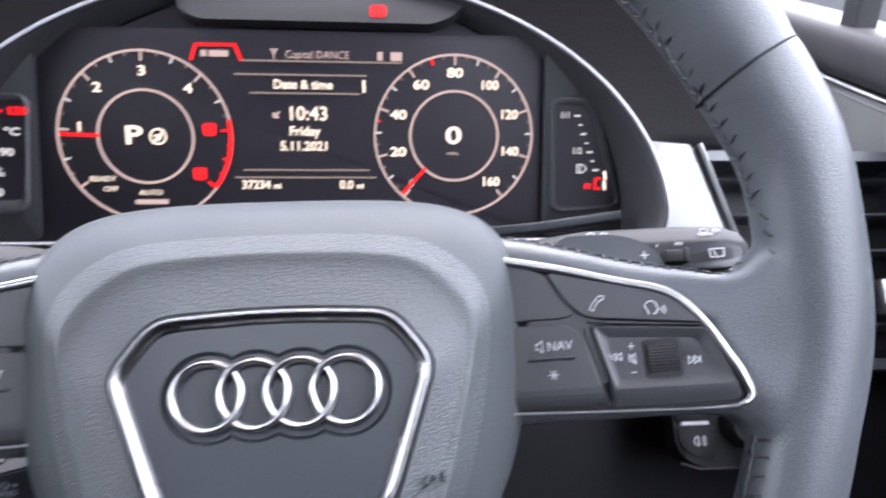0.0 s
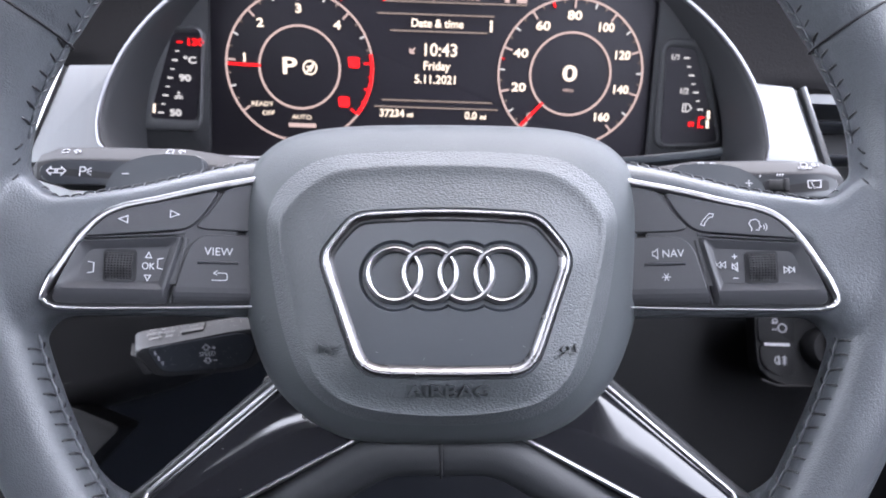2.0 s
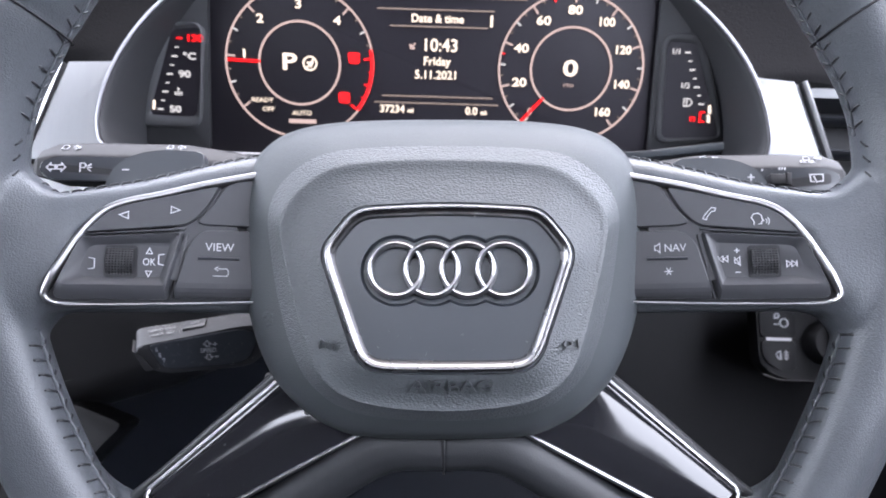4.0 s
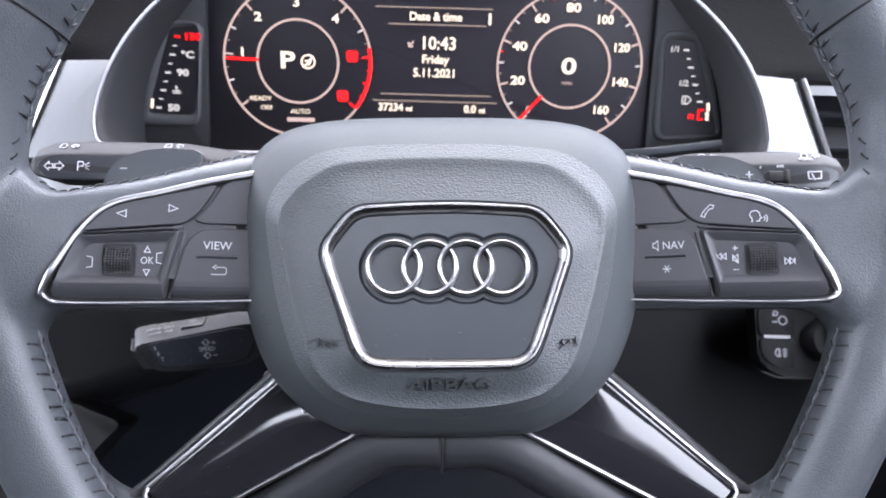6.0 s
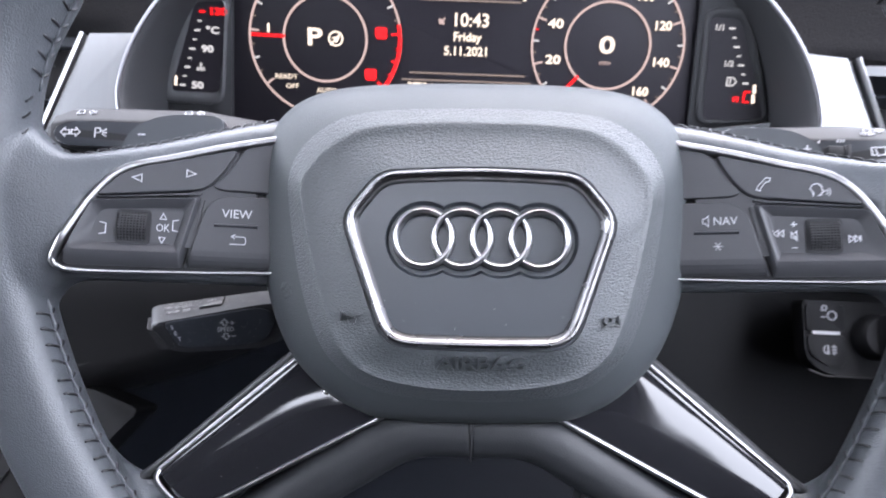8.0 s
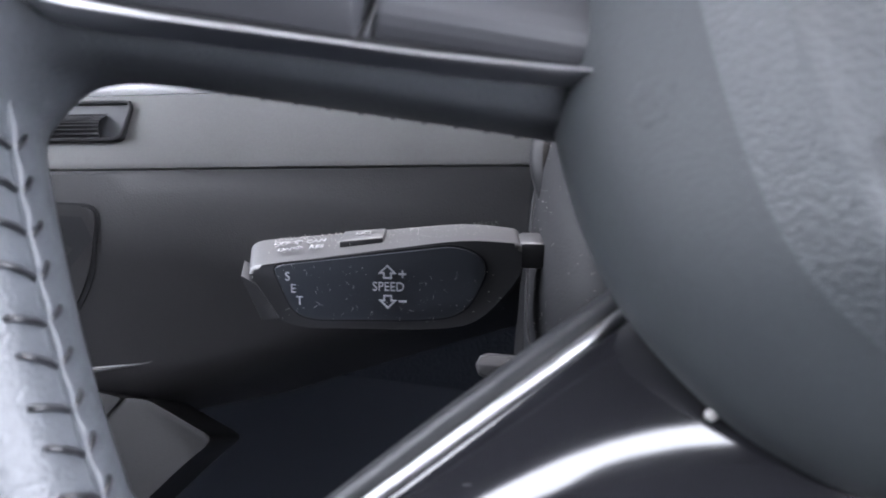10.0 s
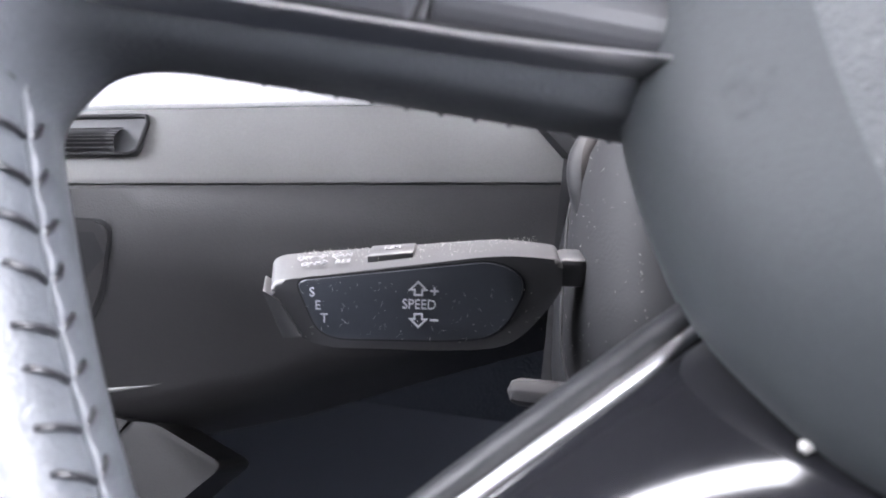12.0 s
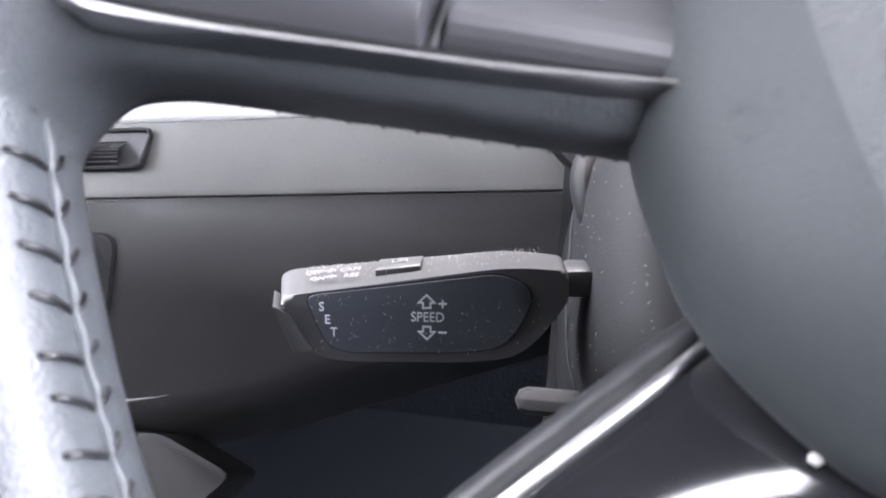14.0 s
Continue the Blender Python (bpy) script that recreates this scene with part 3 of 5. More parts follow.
def switch_panel(side):
    housing_line = [(0.068, 0.0475)] + CHROME_LINE[1:] + [(0.130, -0.0090), (0.110, -0.0085), (0.068, -0.0070)]
    pod = part("switch_panel", prism([(side * x, z) for x, z in housing_line], 0.0022, 0.0160, 0.0, pod_y), POD, wheel, "black switch panel with white marked buttons", 30)
    ring = [(x, z) for x, z in CHROME_LINE[:-1]] + [(0.1494, -0.0076), (0.1455, -0.0086), (0.1350, -0.0089), (0.1200, -0.0086), (0.098, -0.0080), (0.068, -0.0070)]
    ring = resample(spline(ring, 6), 90, False)
    part("chrome_strip", sweep([(side * x, pod_y(x) - 0.0002 + 0.0022 * min(1.0, max(0.0, (0.002 - z) / 0.008)) * min(1.0, max(0.0, (x - 0.07) / 0.03)), z) for x, z in ring], [(-0.0014, -0.004), (-0.0014, 0.0006), (-0.0007, 0.0012), (0.0007, 0.0012), (0.0014, 0.0006), (0.0014, -0.004)],
         scale=lambda t: (1.0, 1.0) if t < 0.52 else (max(0.30, 1.0 - 5.0 * (t - 0.52)), 1.0)), CHROME, pod, "chrome edge strip", 50)
    shaped(side, [(0.1380, 0.0184), (0.1308, 0.0268), (0.124, 0.0303), (0.1115, 0.0337), (0.0905, 0.0398), (0.0955, 0.0300), (0.1015, 0.0229)], [0.002, 0.003, 0.004, 0.006, 0.003, 0.004, 0.004], -0.0012, 0.010, BUTTON, pod, "button")
    shaped(side, [(0.0885, 0.0405), (0.066, 0.0460), (0.066, 0.0232), (0.0960, 0.0232), (0.0995, 0.0245), (0.0942, 0.0300)], [0.003, 0.001, 0.001, 0.003, 0.003, 0.004], -0.0008, 0.010, BUTTON, pod, "panel_filler")
    shaped(side, [(0.0965, 0.0212), (0.066, 0.0218), (0.066, -0.0060), (0.1068, -0.0066), (0.1012, 0.0160)], [0.004, 0.001, 0.001, 0.001, 0.004], -0.0012, 0.010, BUTTON, pod, "button")
    bridge = [(0.084, 0.0405), (0.1050, 0.0345), (0.1070, 0.0205), (0.1085, 0.0010), (0.0990, 0.0010), (0.084, 0.0180)]
    part("panel_bridge", prism([(side * x, z) for x, z in bridge], 0.0007, 0.004, 0.0, pod_y), BUTTON, pod, "narrow bridge between the buttons", 30)
    # the bar between the two marks of that button
    part("ridge", sweep(spline([(side * x, pod_y(x) - 0.0012, 0.0098) for x in (0.0825, 0.090, 0.0975)], 3), oval(0.0006, 0.0007, 8)), STALKFACE, pod, "slim raised bar")
    # slim bars that part the switches
    for bar in ([(0.1380, 0.0181), (0.1030, 0.0221), (0.1030, 0.0211), (0.1384, 0.0176)], [(0.1017, 0.0192), (0.1027, 0.0198), (0.1080, -0.0064), (0.1073, -0.0064)]):
        part("divider", prism([(side * x, z) for x, z in bar], -0.0004, 0.002, 0.0002, lambda x, z: pod_y(x) + roll_off(z, -0.0074)), BUTTON, pod, "slim bar between the switches")
    # roller block: a bowl with a sunk middle and sloping lower lip
    outer = rounded([(0.1397, 0.0172), (0.1032, 0.0206), (0.1090, -0.0073), (0.1486, -0.0074)], [0.002, 0.002, 0.001, 0.004], 6)
    inner = rounded([(0.1368, 0.0138), (0.1085, 0.0160), (0.1118, 0.0020), (0.1405, 0.0016)], [0.003, 0.002, 0.001, 0.004], 6)
    lip = rounded([(0.1388, 0.0164), (0.1042, 0.0196), (0.1094, -0.0014), (0.1462, -0.0016)], [0.002, 0.002, 0.001, 0.004], 6)
    bm = skin([[(side * x, pod_y(x) + d + (roll_off(z, -0.0074) if d < 0.01 else 0.0), z) for x, z in line] for line, d in ((outer, 0.010), (outer, 0.0004), (inset(outer, 0.0006), -0.0008), ([(a[0] * 0.5 + b[0] * 0.5, a[1] * 0.5 + b[1] * 0.5) for a, b in zip(inset(outer, 0.0006), lip)], -0.0013), (lip, -0.0014), (inset(lip, 0.0005), -0.0012), (inner, 0.0014))], True, True)
    part("roller_block", bm, BUTTON, pod, "sunken block round the roller", 30)
    slot = rounded([(0.1198, 0.0142), (0.1312, 0.0142), (0.1312, 0.0014), (0.1198, 0.0014)], 0.0014, 4)
    part("roller_slot", prism([(side * x, z) for x, z in slot], 0.0010, 0.004, 0.0, pod_y), BLACK, pod)
    part("roller", roller_mesh(side), ROLLER, pod, "knurled black roller", 0)
    return pod


left_pod, right_pod = switch_panel(-1), switch_panel(1)
W = 0.00032
MARKS = [  # side, x, z, lift, line drawings
    (-1, 0.1245, 0.0258, 0.0014, [[(-0.0017, 0), (0.0016, 0.0014), (0.0016, -0.0014), (-0.0017, 0)]]),
    (-1, 0.1065, 0.0287, 0.0014, [[(0.0017, 0), (-0.0016, 0.0014), (-0.0016, -0.0014), (0.0017, 0)]]),
    (-1, 0.1158, 0.0120, -0.0011, [[(0, 0.0014), (0.0011, -0.0008), (-0.0011, -0.0008), (0, 0.0014)]]),
    (-1, 0.1158, 0.0035, -0.0011, [[(0, -0.0014), (0.0011, 0.0008), (-0.0011, 0.0008), (0, -0.0014)]]),
    (-1, 0.1355, 0.0068, -0.0011, [[(-0.0011, 0.0022), (0.0010, 0.0018), (0.0010, -0.0018), (-0.0011, -0.0022)]]),
    (-1, 0.1115, 0.0090, -0.0011, [[(0.0011, 0.0022), (-0.0010, 0.0018), (-0.0010, -0.0018), (0.0011, -0.0022)]]),
    (-1, 0.0890, 0.0042, 0.0014, [[(-0.0012, 0.0015), (0.0022, 0.0015), (0.0028, 0.0008), (0.0028, -0.0008), (0.0022, -0.0014), (-0.0030, -0.0014)], [(-0.0010, 0.0024), (-0.0024, 0.0015), (-0.0010, 0.0006)]]),
    (1, 0.1060, 0.0272, 0.0014, [[(-0.0024, -0.0018), (-0.0010, -0.0023), (-0.0008, -0.0012), (0.0010, 0.0010), (0.0022, 0.0011), (0.0026, 0.0023), (0.0010, 0.0026), (-0.0016, -0.0002), (-0.0024, -0.0018)]]),
    (1, 0.1235, 0.0242, 0.0014, [[(-0.0018, -0.0022), (-0.0016, -0.0010), (-0.0026, 0.0008), (-0.0018, 0.0022), (0.0000, 0.0025), (0.0012, 0.0014), (0.0012, 0.0004), (0.0019, -0.0006), (0.0011, -0.0008), (0.0010, -0.0018), (-0.0002, -0.0018)], circle(0.0018, -0.0008, 0.0012, 6, -50, 50), circle(0.0018, -0.0008, 0.0021, 6, -45, 45)]),
    (1, 0.0866, 0.0142, 0.0014, [[(-0.0012, 0.0009), (-0.0004, 0.0009), (0.0008, 0.0020), (0.0008, -0.0020), (-0.0004, -0.0009), (-0.0012, -0.0009), (-0.0012, 0.0009)]]),
    (1, 0.0903, 0.0046, 0.0014, [[(math.cos(radians(a)) * -0.0017, math.sin(radians(a)) * -0.0017), (math.cos(radians(a)) * 0.0017, math.sin(radians(a)) * 0.0017)] for a in (0, 60, 120)]),
    (1, 0.1112, 0.0092, -0.0011, [[(0.0000, 0.0), (0.0017, 0.0012), (0.0017, -0.0012), (0.0000, 0.0)], [(-0.0018, 0.0), (-0.0001, 0.0012), (-0.0001, -0.0012), (-0.0018, 0.0)], [(-0.0019, 0.0012), (-0.0019, -0.0012)]]),
    (1, 0.1350, 0.0066, -0.0011, [[(0.0000, 0.0), (-0.0017, 0.0012), (-0.0017, -0.0012), (0.0000, 0.0)], [(0.0018, 0.0), (0.0001, 0.0012), (0.0001, -0.0012), (0.0018, 0.0)], [(0.0019, 0.0012), (0.0019, -0.0012)]]),
    (1, 0.1162, 0.0082, -0.0011, [[(-0.0010, 0.0007), (-0.0003, 0.0007), (0.0009, 0.0017), (0.0009, -0.0017), (-0.0003, -0.0007), (-0.0010, -0.0007), (-0.0010, 0.0007)], [(-0.0011, 0.0016), (0.0011, -0.0016)]]),
    (1, 0.1162, 0.0124, -0.0011, [[(-0.0010, 0), (0.0010, 0)], [(0, 0.0010), (0, -0.0010)]]),
    (1, 0.1162, 0.0038, -0.0011, [[(-0.0010, 0), (0.0010, 0)]]),
]
for side, x, z, lift, lines in MARKS:
    part("button_mark", stroke(lines, W, mark_at(side, x, z, lift), 0.0003), PRINT, left_pod if side < 0 else right_pod, "white printed mark", 0)
lettering("button_word", "VIEW", 0.0046, mark_at(-1, 0.0898, 0.0142, 0.0014), PRINT, left_pod, wide=1.0, label="white printed word")
lettering("button_word", "OK", 0.0040, mark_at(-1, 0.1158, 0.0078, -0.0012), PRINT, left_pod, wide=0.82, label="white printed word")
lettering("button_word", "NAV", 0.0044, mark_at(1, 0.0930, 0.0140, 0.0014), PRINT, right_pod, wide=0.95, label="white printed word")


# lower spokes: gloss inlay between two chrome strips
def lower_spoke(side):
    a = spline([(0.048, 0.054, -0.0190), (0.069, 0.0465, -0.0380), (0.096, 0.0425, -0.0617), (0.1205, 0.0385, -0.0830)], 6)
    c = spline([(0.018, 0.040, -0.0525), (0.0365, 0.0365, -0.0622), (0.068, 0.0380, -0.0788), (0.1040, 0.0380, -0.0975)], 6)
    a, c = [Vector((side * p[0], p[1], p[2])) for p in a], [Vector((side * p[0], p[1], p[2])) for p in c]
    m = 24
    rings = []
    for p, q in zip(a, c):
        rings.append([p.lerp(q, j / m) + Vector((0, -0.0022 * math.sin(math.pi * j / m) - 0.0030 * (1 - math.exp(-9.0 * j / m)) * (1 - j / m), 0)) for j in range(m + 1)] + [q + Vector((0, 0.006, 0)), p + Vector((0, 0.006, 0))])
    inlay = part("spoke_inlay", skin(rings, True, True), GLOSS, wheel, "gloss black spoke inlay with chrome edges", 50)
    sec = [(-0.0011, -0.005), (-0.0011, 0.0008), (-0.0005, 0.0015), (0.0005, 0.0015), (0.0011, 0.0008), (0.0011, -0.005)]
    part("chrome_strip", sweep(a, sec), CHROME, inlay, "chrome edge strip", 50)
    part("chrome_strip", sweep(c, sec), CHROME, inlay, "chrome edge strip", 50)
    end = spline([a[-1], a[-1].lerp(c[-1], 0.15) + Vector((side * 0.0022, -0.001, -0.0022)), a[-1].lerp(c[-1], 0.85) + Vector((side * 0.0022, -0.001, -0.0022)), c[-1]], 5)
    part("chrome_strip", sweep(end, sec), CHROME, inlay, "chrome end strip", 50)


lower_spoke(-1)
lower_spoke(1)
part("spoke_joint", sweep(spline([(0, 0.046, -0.052), (0, 0.0332, -0.060), (0, 0.0325, -0.068), (0, 0.038, -0.0765), (0, 0.046, -0.078)], 6), oval(0.0005, 0.0006, 6), up=(1, 0, 0)), BLACK, wheel, "thin joint of the lower spokes")

# shift paddles behind the rim
for side in (-1, 1):
    dx, dz = (-0.0045, -0.0030) if side > 0 else (-0.0015, 0.0)
    poly = rounded([(x + dx, z + dz) for x, z in ((0.1055, 0.0400), (0.1055, 0.0592), (0.1300, 0.0605), (0.1450, 0.0540), (0.1495, 0.0400))], [0.001, 0.004, 0.012, 0.010, 0.001], 6)
    pad = part("shift_paddle", prism([(side * x, z) for x, z in poly], 0.038, 0.043, 0.0007, None, 3), PLATE, wheel, "dark satin shift paddle", 35)
    m = Matrix.Translation((side * (0.1395 + dx), 0.0378, 0.0512 + dz))
    part("paddle_mark", stroke([[(-0.0015, 0), (0.0015, 0)]] + ([[(0, 0.0015), (0, -0.0015)]] if side > 0 else []), 0.0005, m), PRINT, pad, "white printed sign", 0)
    part("paddle_arm", box(side * 0.090 - 0.032, side * 0.090 + 0.032, 0.0405, 0.0450, 0.026, 0.0440, 0.001), STALKFACE, pad)
part("hub_back", prism(rounded([(-0.062, 0.045), (0.062, 0.045), (0.062, -0.045), (-0.062, -0.045)], 0.02), 0.045, 0.088, 0.0), BLACK, wheel, "black hub behind the cover")


# ---- steering column and its levers ----
column = thing("steering_column", "black plastic steering column shroud with an adjusting lever", "steering column", WHEEL)
rings = []
for y, w, zt, zb in ((0.084, 0.058, 0.034, -0.046), (0.088, 0.070, 0.038, -0.052), (0.100, 0.081, 0.042, -0.057), (0.130, 0.085, 0.046, -0.060), (0.165, 0.086, 0.054, -0.066), (0.235, 0.088, 0.060, -0.072)):
    zc, h = (zt + zb) / 2, (zt - zb) / 2
    rings.append([(u, y, zc + v) for u, v in oval(w, h, 40, 3.6)])
shroud = part("shroud", skin(rings), SHROUD, column, "grained black shroud", 40)
part("shroud_seam", sweep(resample([(u, 0.1405, -0.0075 + v) for u, v in oval(0.0856, 0.0553, 40, 3.6)], 60), oval(0.0006, 0.0006, 6), True, up=(0, -1, 0)), BLACK, column, "parting line of the shroud")
part("adjust_lever", box(-0.0985, -0.070, 0.134, 0.144, -0.0462, -0.0388, 0.0034), STALK, column, "small black adjusting lever")
part("stalk_socket", sweep(spline([(-0.0795, 0.126, 0.0305), (-0.0828, 0.1235, 0.0222), (-0.0832, 0.122, 0.0130), (-0.0810, 0.123, 0.0020)], 5), oval(0.0035, 0.005, 12), scale=lambda t: 0.5 + 2.2 * t * (1 - t)), SHROUD, column, "rounded socket on the shroud")


def stalk(side):
    left = side < 0
    ob = thing("turn_signal_stalk" if left else "wiper_stalk", "dark grey plastic stalk with white light marks" if left else "dark grey plastic wiper stalk with white marks and a slider", "control stalk", WHEEL @ Matrix.Translation((0.0018, 0, 0) if left else (-0.0024, 0, -0.0018)))
    zs = 0.0 if left else -0.003
    rings = []
    for x, h, y0 in ((0.070, 0.0060, 0.072), (0.100, 0.0085, 0.060), (0.120, 0.0092, 0.050), (0.160, 0.0092, 0.047), (0.176, 0.0085, 0.046), (0.1835, 0.0060, 0.047), (0.1860, 0.0030, 0.049)):
        f = h / 0.0092
        sec = rounded([(-0.0085, 0.0), (0.0040, -0.0005), (0.0120, 0.0052), (0.0100, 0.020), (-0.0070, 0.020)], [0.002, 0.0012, 0.003, 0.003, 0.003], 3)
        rings.append([(side * x, y0 + b * f, 0.0560 + zs + a * f) for a, b in sec])
    part("stalk_body", skin(rings), STALK, ob, "grained grey plastic", 30)
    face = rounded([(0.112, 0.0592), (0.1735, 0.0590), (0.1825, 0.0562), (0.1800, 0.0500), (0.174, 0.0482), (0.112, 0.0482)], 0.003, 4)
    part("stalk_face", prism([(side * x, z + zs) for x, z in face], -0.0009, 0.003, 0.0004, lambda x, z: 0.0457 + max(0, 0.125 - abs(x)) * 0.45 + max(0, abs(x) - 0.177) * 0.25), STALKFACE, ob, "smooth dark front face")
    m = Matrix.Translation((side * 0.1735, 0.0443, 0.0540 + zs))
    top = Matrix.Translation((side * 0.150, 0.0488, 0.0642 + zs)) @ pose(0, 0, 0, -35, 0, 0)
    if left:
        arrow = [(-0.0026, 0), (-0.0008, 0.0018), (-0.0008, 0.0009), (0.0012, 0.0009), (0.0012, -0.0009), (-0.0008, -0.0009), (-0.0008, -0.0018), (-0.0026, 0)]
        part("stalk_mark", stroke([[(x - 0.0016, z) for x, z in arrow], [(-x + 0.0016, z) for x, z in arrow]], 0.0004, m), PRINT, ob, "white turn arrows", 0)
        p2 = Matrix.Translation((-0.1605, 0.0443, 0.0538))
        part("stalk_mark", stroke([[(-0.0024, -0.0020), (-0.0024, 0.0020), (-0.0004, 0.0020), (0.0002, 0.0010), (-0.0004, 0.0000), (-0.0024, 0.0000)], [(0.0008, 0.0006), (0.0026, 0.0016)], [(0.0008, 0.0), (0.0028, 0.0)], [(0.0008, -0.0006), (0.0026, -0.0016)]], 0.0004, p2), PRINT, ob, "white parking light mark", 0)
    else:
        p2 = Matrix.Translation((0.1700, 0.0443, 0.0510))
        part("stalk_mark", stroke([[(-0.0028, -0.0014), (-0.0030, 0.0018), (0.0030, 0.0020), (0.0028, -0.0012), (0.0003, -0.0013)], [(-0.0012, -0.0014), (-0.0028, -0.0014)], [(-0.0014, 0.0012), (0.0000, -0.0020)]], 0.0004, p2), PRINT, ob, "white rear window mark", 0)
        part("slider", box(0.1480, 0.1565, 0.0418, 0.049, 0.0478, 0.0528, 0.0008), BLACK, ob, "small black slider")
        part("slider_grip", box(0.1550, 0.1572, 0.0412, 0.049, 0.0475, 0.0532, 0.0004), STALK, ob)
        part("stalk_mark", stroke([[(k * 0.0012, 0.0), (k * 0.0012 + 0.0003, 0.0011)] for k in (-1, 0, 1)] + [[(-0.009, -0.0005), (-0.0087, 0.0005)]], 0.0005, Matrix.Translation((0.1545, 0.0443, 0.0549))), PRINT, ob, "small white drop marks", 0)
    if not left:
        for word, x in (("FRONT", 0.122), ("REAR", 0.168)):
            lettering("stalk_word", word, 0.0024, Matrix.Translation((x, 0.0474, 0.0625 + zs)) @ pose(0, 0, 0, -35, 0, 0), DIMPRINT, ob, wide=1.2, label="small white word")
    for sx in (0.123, 0.170):
        t = Matrix.Translation((side * (sx - 0.150), 0, 0)) @ top
        part("stalk_mark", stroke([[(-0.0036, -0.0012), (-0.0030, 0.0012), (-0.0010, 0.0012), (-0.0004, 0.0), (-0.0010, -0.0012), (-0.0036, -0.0012)], [(0.0016, 0.0), (0.0028, 0.0012), (0.0028, 0.0005), (0.0046, 0.0005), (0.0046, -0.0005), (0.0028, -0.0005), (0.0028, -0.0012), (0.0016, 0.0)]], 0.00035, t, 0.0003), DIMPRINT, ob, "white light and direction marks", 0)
    return ob


stalk(-1)
stalk(1)

# cruise control lever: a flat paddle that leans, with its top face towards the driver
LEVER = WHEEL @ Matrix.Translation((-0.1208, 0.1040, -0.0270)) @ pose(0, 0, 0, 0, -3.5, 4.0) @ pose(0, 0, 0, 28, 0, 0)
lever = thing("cruise_control_lever", "black plastic cruise lever with dusty top and white speed marks", "control lever", LEVER)
sec_out = rounded([(-0.0348, 0.0022), (-0.0340, 0.0070), (0.0205, 0.0134), (0.0345, 0.0120), (0.0348, 0.0050), (0.0310, -0.0010), (0.0235, -0.0096), (0.0120, -0.0112), (-0.0205, -0.0117), (-0.0280, -0.0098)], [0.004, 0.005, 0.008, 0.002, 0.002, 0.006, 0.006, 0.006, 0.004, 0.004], 5)
bm = prism(sec_out, 0.0, 0.0155, 0.0020, None, 3)


def lever_top(x, y):
    """Height of the lever's top face."""
    return 0.0085 + (x + 0.033) * 0.0965 - lever_drop(x, y)


def lever_drop(x, y):
    """The top of the lever slopes down towards the driver, most at its tip."""
    return 0.0028 * min(1.0, max(0.0, 1 - (x + 0.033) / 0.066)) * max(0.0, 1 - y / 0.0155)


for v in bm.verts:
    v.co.x -= 0.27 * v.co.y * min(1.0, max(0.0, -v.co.x / 0.03))       # its tip is cut slantwise
    v.co.z -= lever_drop(v.co.x, v.co.y) * min(1.0, max(0.0, (v.co.z + 0.006) / 0.016))
part("lever_body", bm, LEVERGREY, lever, "grained grey plastic body", 35)
part("lever_collar", box(0.0338, 0.0405, 0.0012, 0.0130, 0.0050, 0.0120, 0.0014), LEVERGREY, lever, "small grey collar")
part("lever_neck", box(0.0395, 0.0500, 0.0030, 0.0115, 0.0060, 0.0108, 0.0016), SHROUD, lever, "darker neck")
face = rounded([(-0.0281, 0.0050), (0.0195, 0.0114), (0.0272, 0.0068), (0.0205, -0.0070), (0.0090, -0.0084), (-0.0180, -0.0090), (-0.0232, -0.0074)], [0.0025, 0.005, 0.006, 0.006, 0.005, 0.003, 0.004], 6)
part("lever_groove", prism(inset(face, -0.0006), -0.0002, 0.002), BLACK, lever)
part("lever_face", prism(face, -0.0008, 0.002, 0.0004, None, 2), LEVERFACE, lever, "smooth black face plate")
tip = rounded([(-0.0366, 0.0026), (-0.0326, 0.0002), (-0.0270, -0.0090), (-0.0318, -0.0094)], 0.0008, 3)
bm = prism(tip, -0.0010, 0.0125, 0.0006)
for v in bm.verts:
    v.co.x -= 0.27 * v.co.y
part("set_button", bm, LEVERGREY, lever, "grey button on the lever's tip")
bm = box(-0.0122, -0.0008, 0.0062, 0.0138, -0.0020, 0.0006, 0.0005)
for v in bm.verts:
    v.co.z += lever_top(v.co.x, v.co.y)
part("limit_button", bm, LEVERGREY, lever, "raised grey button on the top")
up_arrow = [(0, 0.0018), (0.0019, -0.0001), (0.0009, -0.0001), (0.0009, -0.0014), (-0.0009, -0.0014), (-0.0009, -0.0001), (-0.0019, -0.0001), (0, 0.0018)]
part("lever_mark", stroke([[(x, z + 0.0041) for x, z in up_arrow]], 0.00040, Matrix.Translation((0.0012, -0.0009, 0))), PRINT, lever, "white arrow outline", 0)
part("lever_mark", stroke([[(x, -z - 0.0034) for x, z in up_arrow]], 0.00040, Matrix.Translation((0.0012, -0.0009, 0))), PRINT, lever, "white arrow outline", 0)
part("lever_mark", stroke([[(0.0028, 0.0038), (0.0048, 0.0038)], [(0.0038, 0.0048), (0.0038, 0.0028)], [(0.0028, -0.0034), (0.0048, -0.0034)]], 0.00040, Matrix.Translation((0.0012, -0.0009, 0))), PRINT, lever, "white plus and minus", 0)
lettering("lever_word", "SPEED", 0.0034, Matrix.Translation((0.0014, -0.0009, 0.0003)), PRINT, lever, wide=0.88, label="white printed word")
for ch, x, z in (("S", -0.0242, 0.0024), ("E", -0.0229, -0.0008), ("T", -0.0214, -0.0040)):
    lettering("lever_word", ch, 0.0033, Matrix.Translation((x, -0.0009, z)), PRINT, lever, wide=0.9, label="white printed letter")
flat = pose(0, 0, 0, -90, 0, 0)
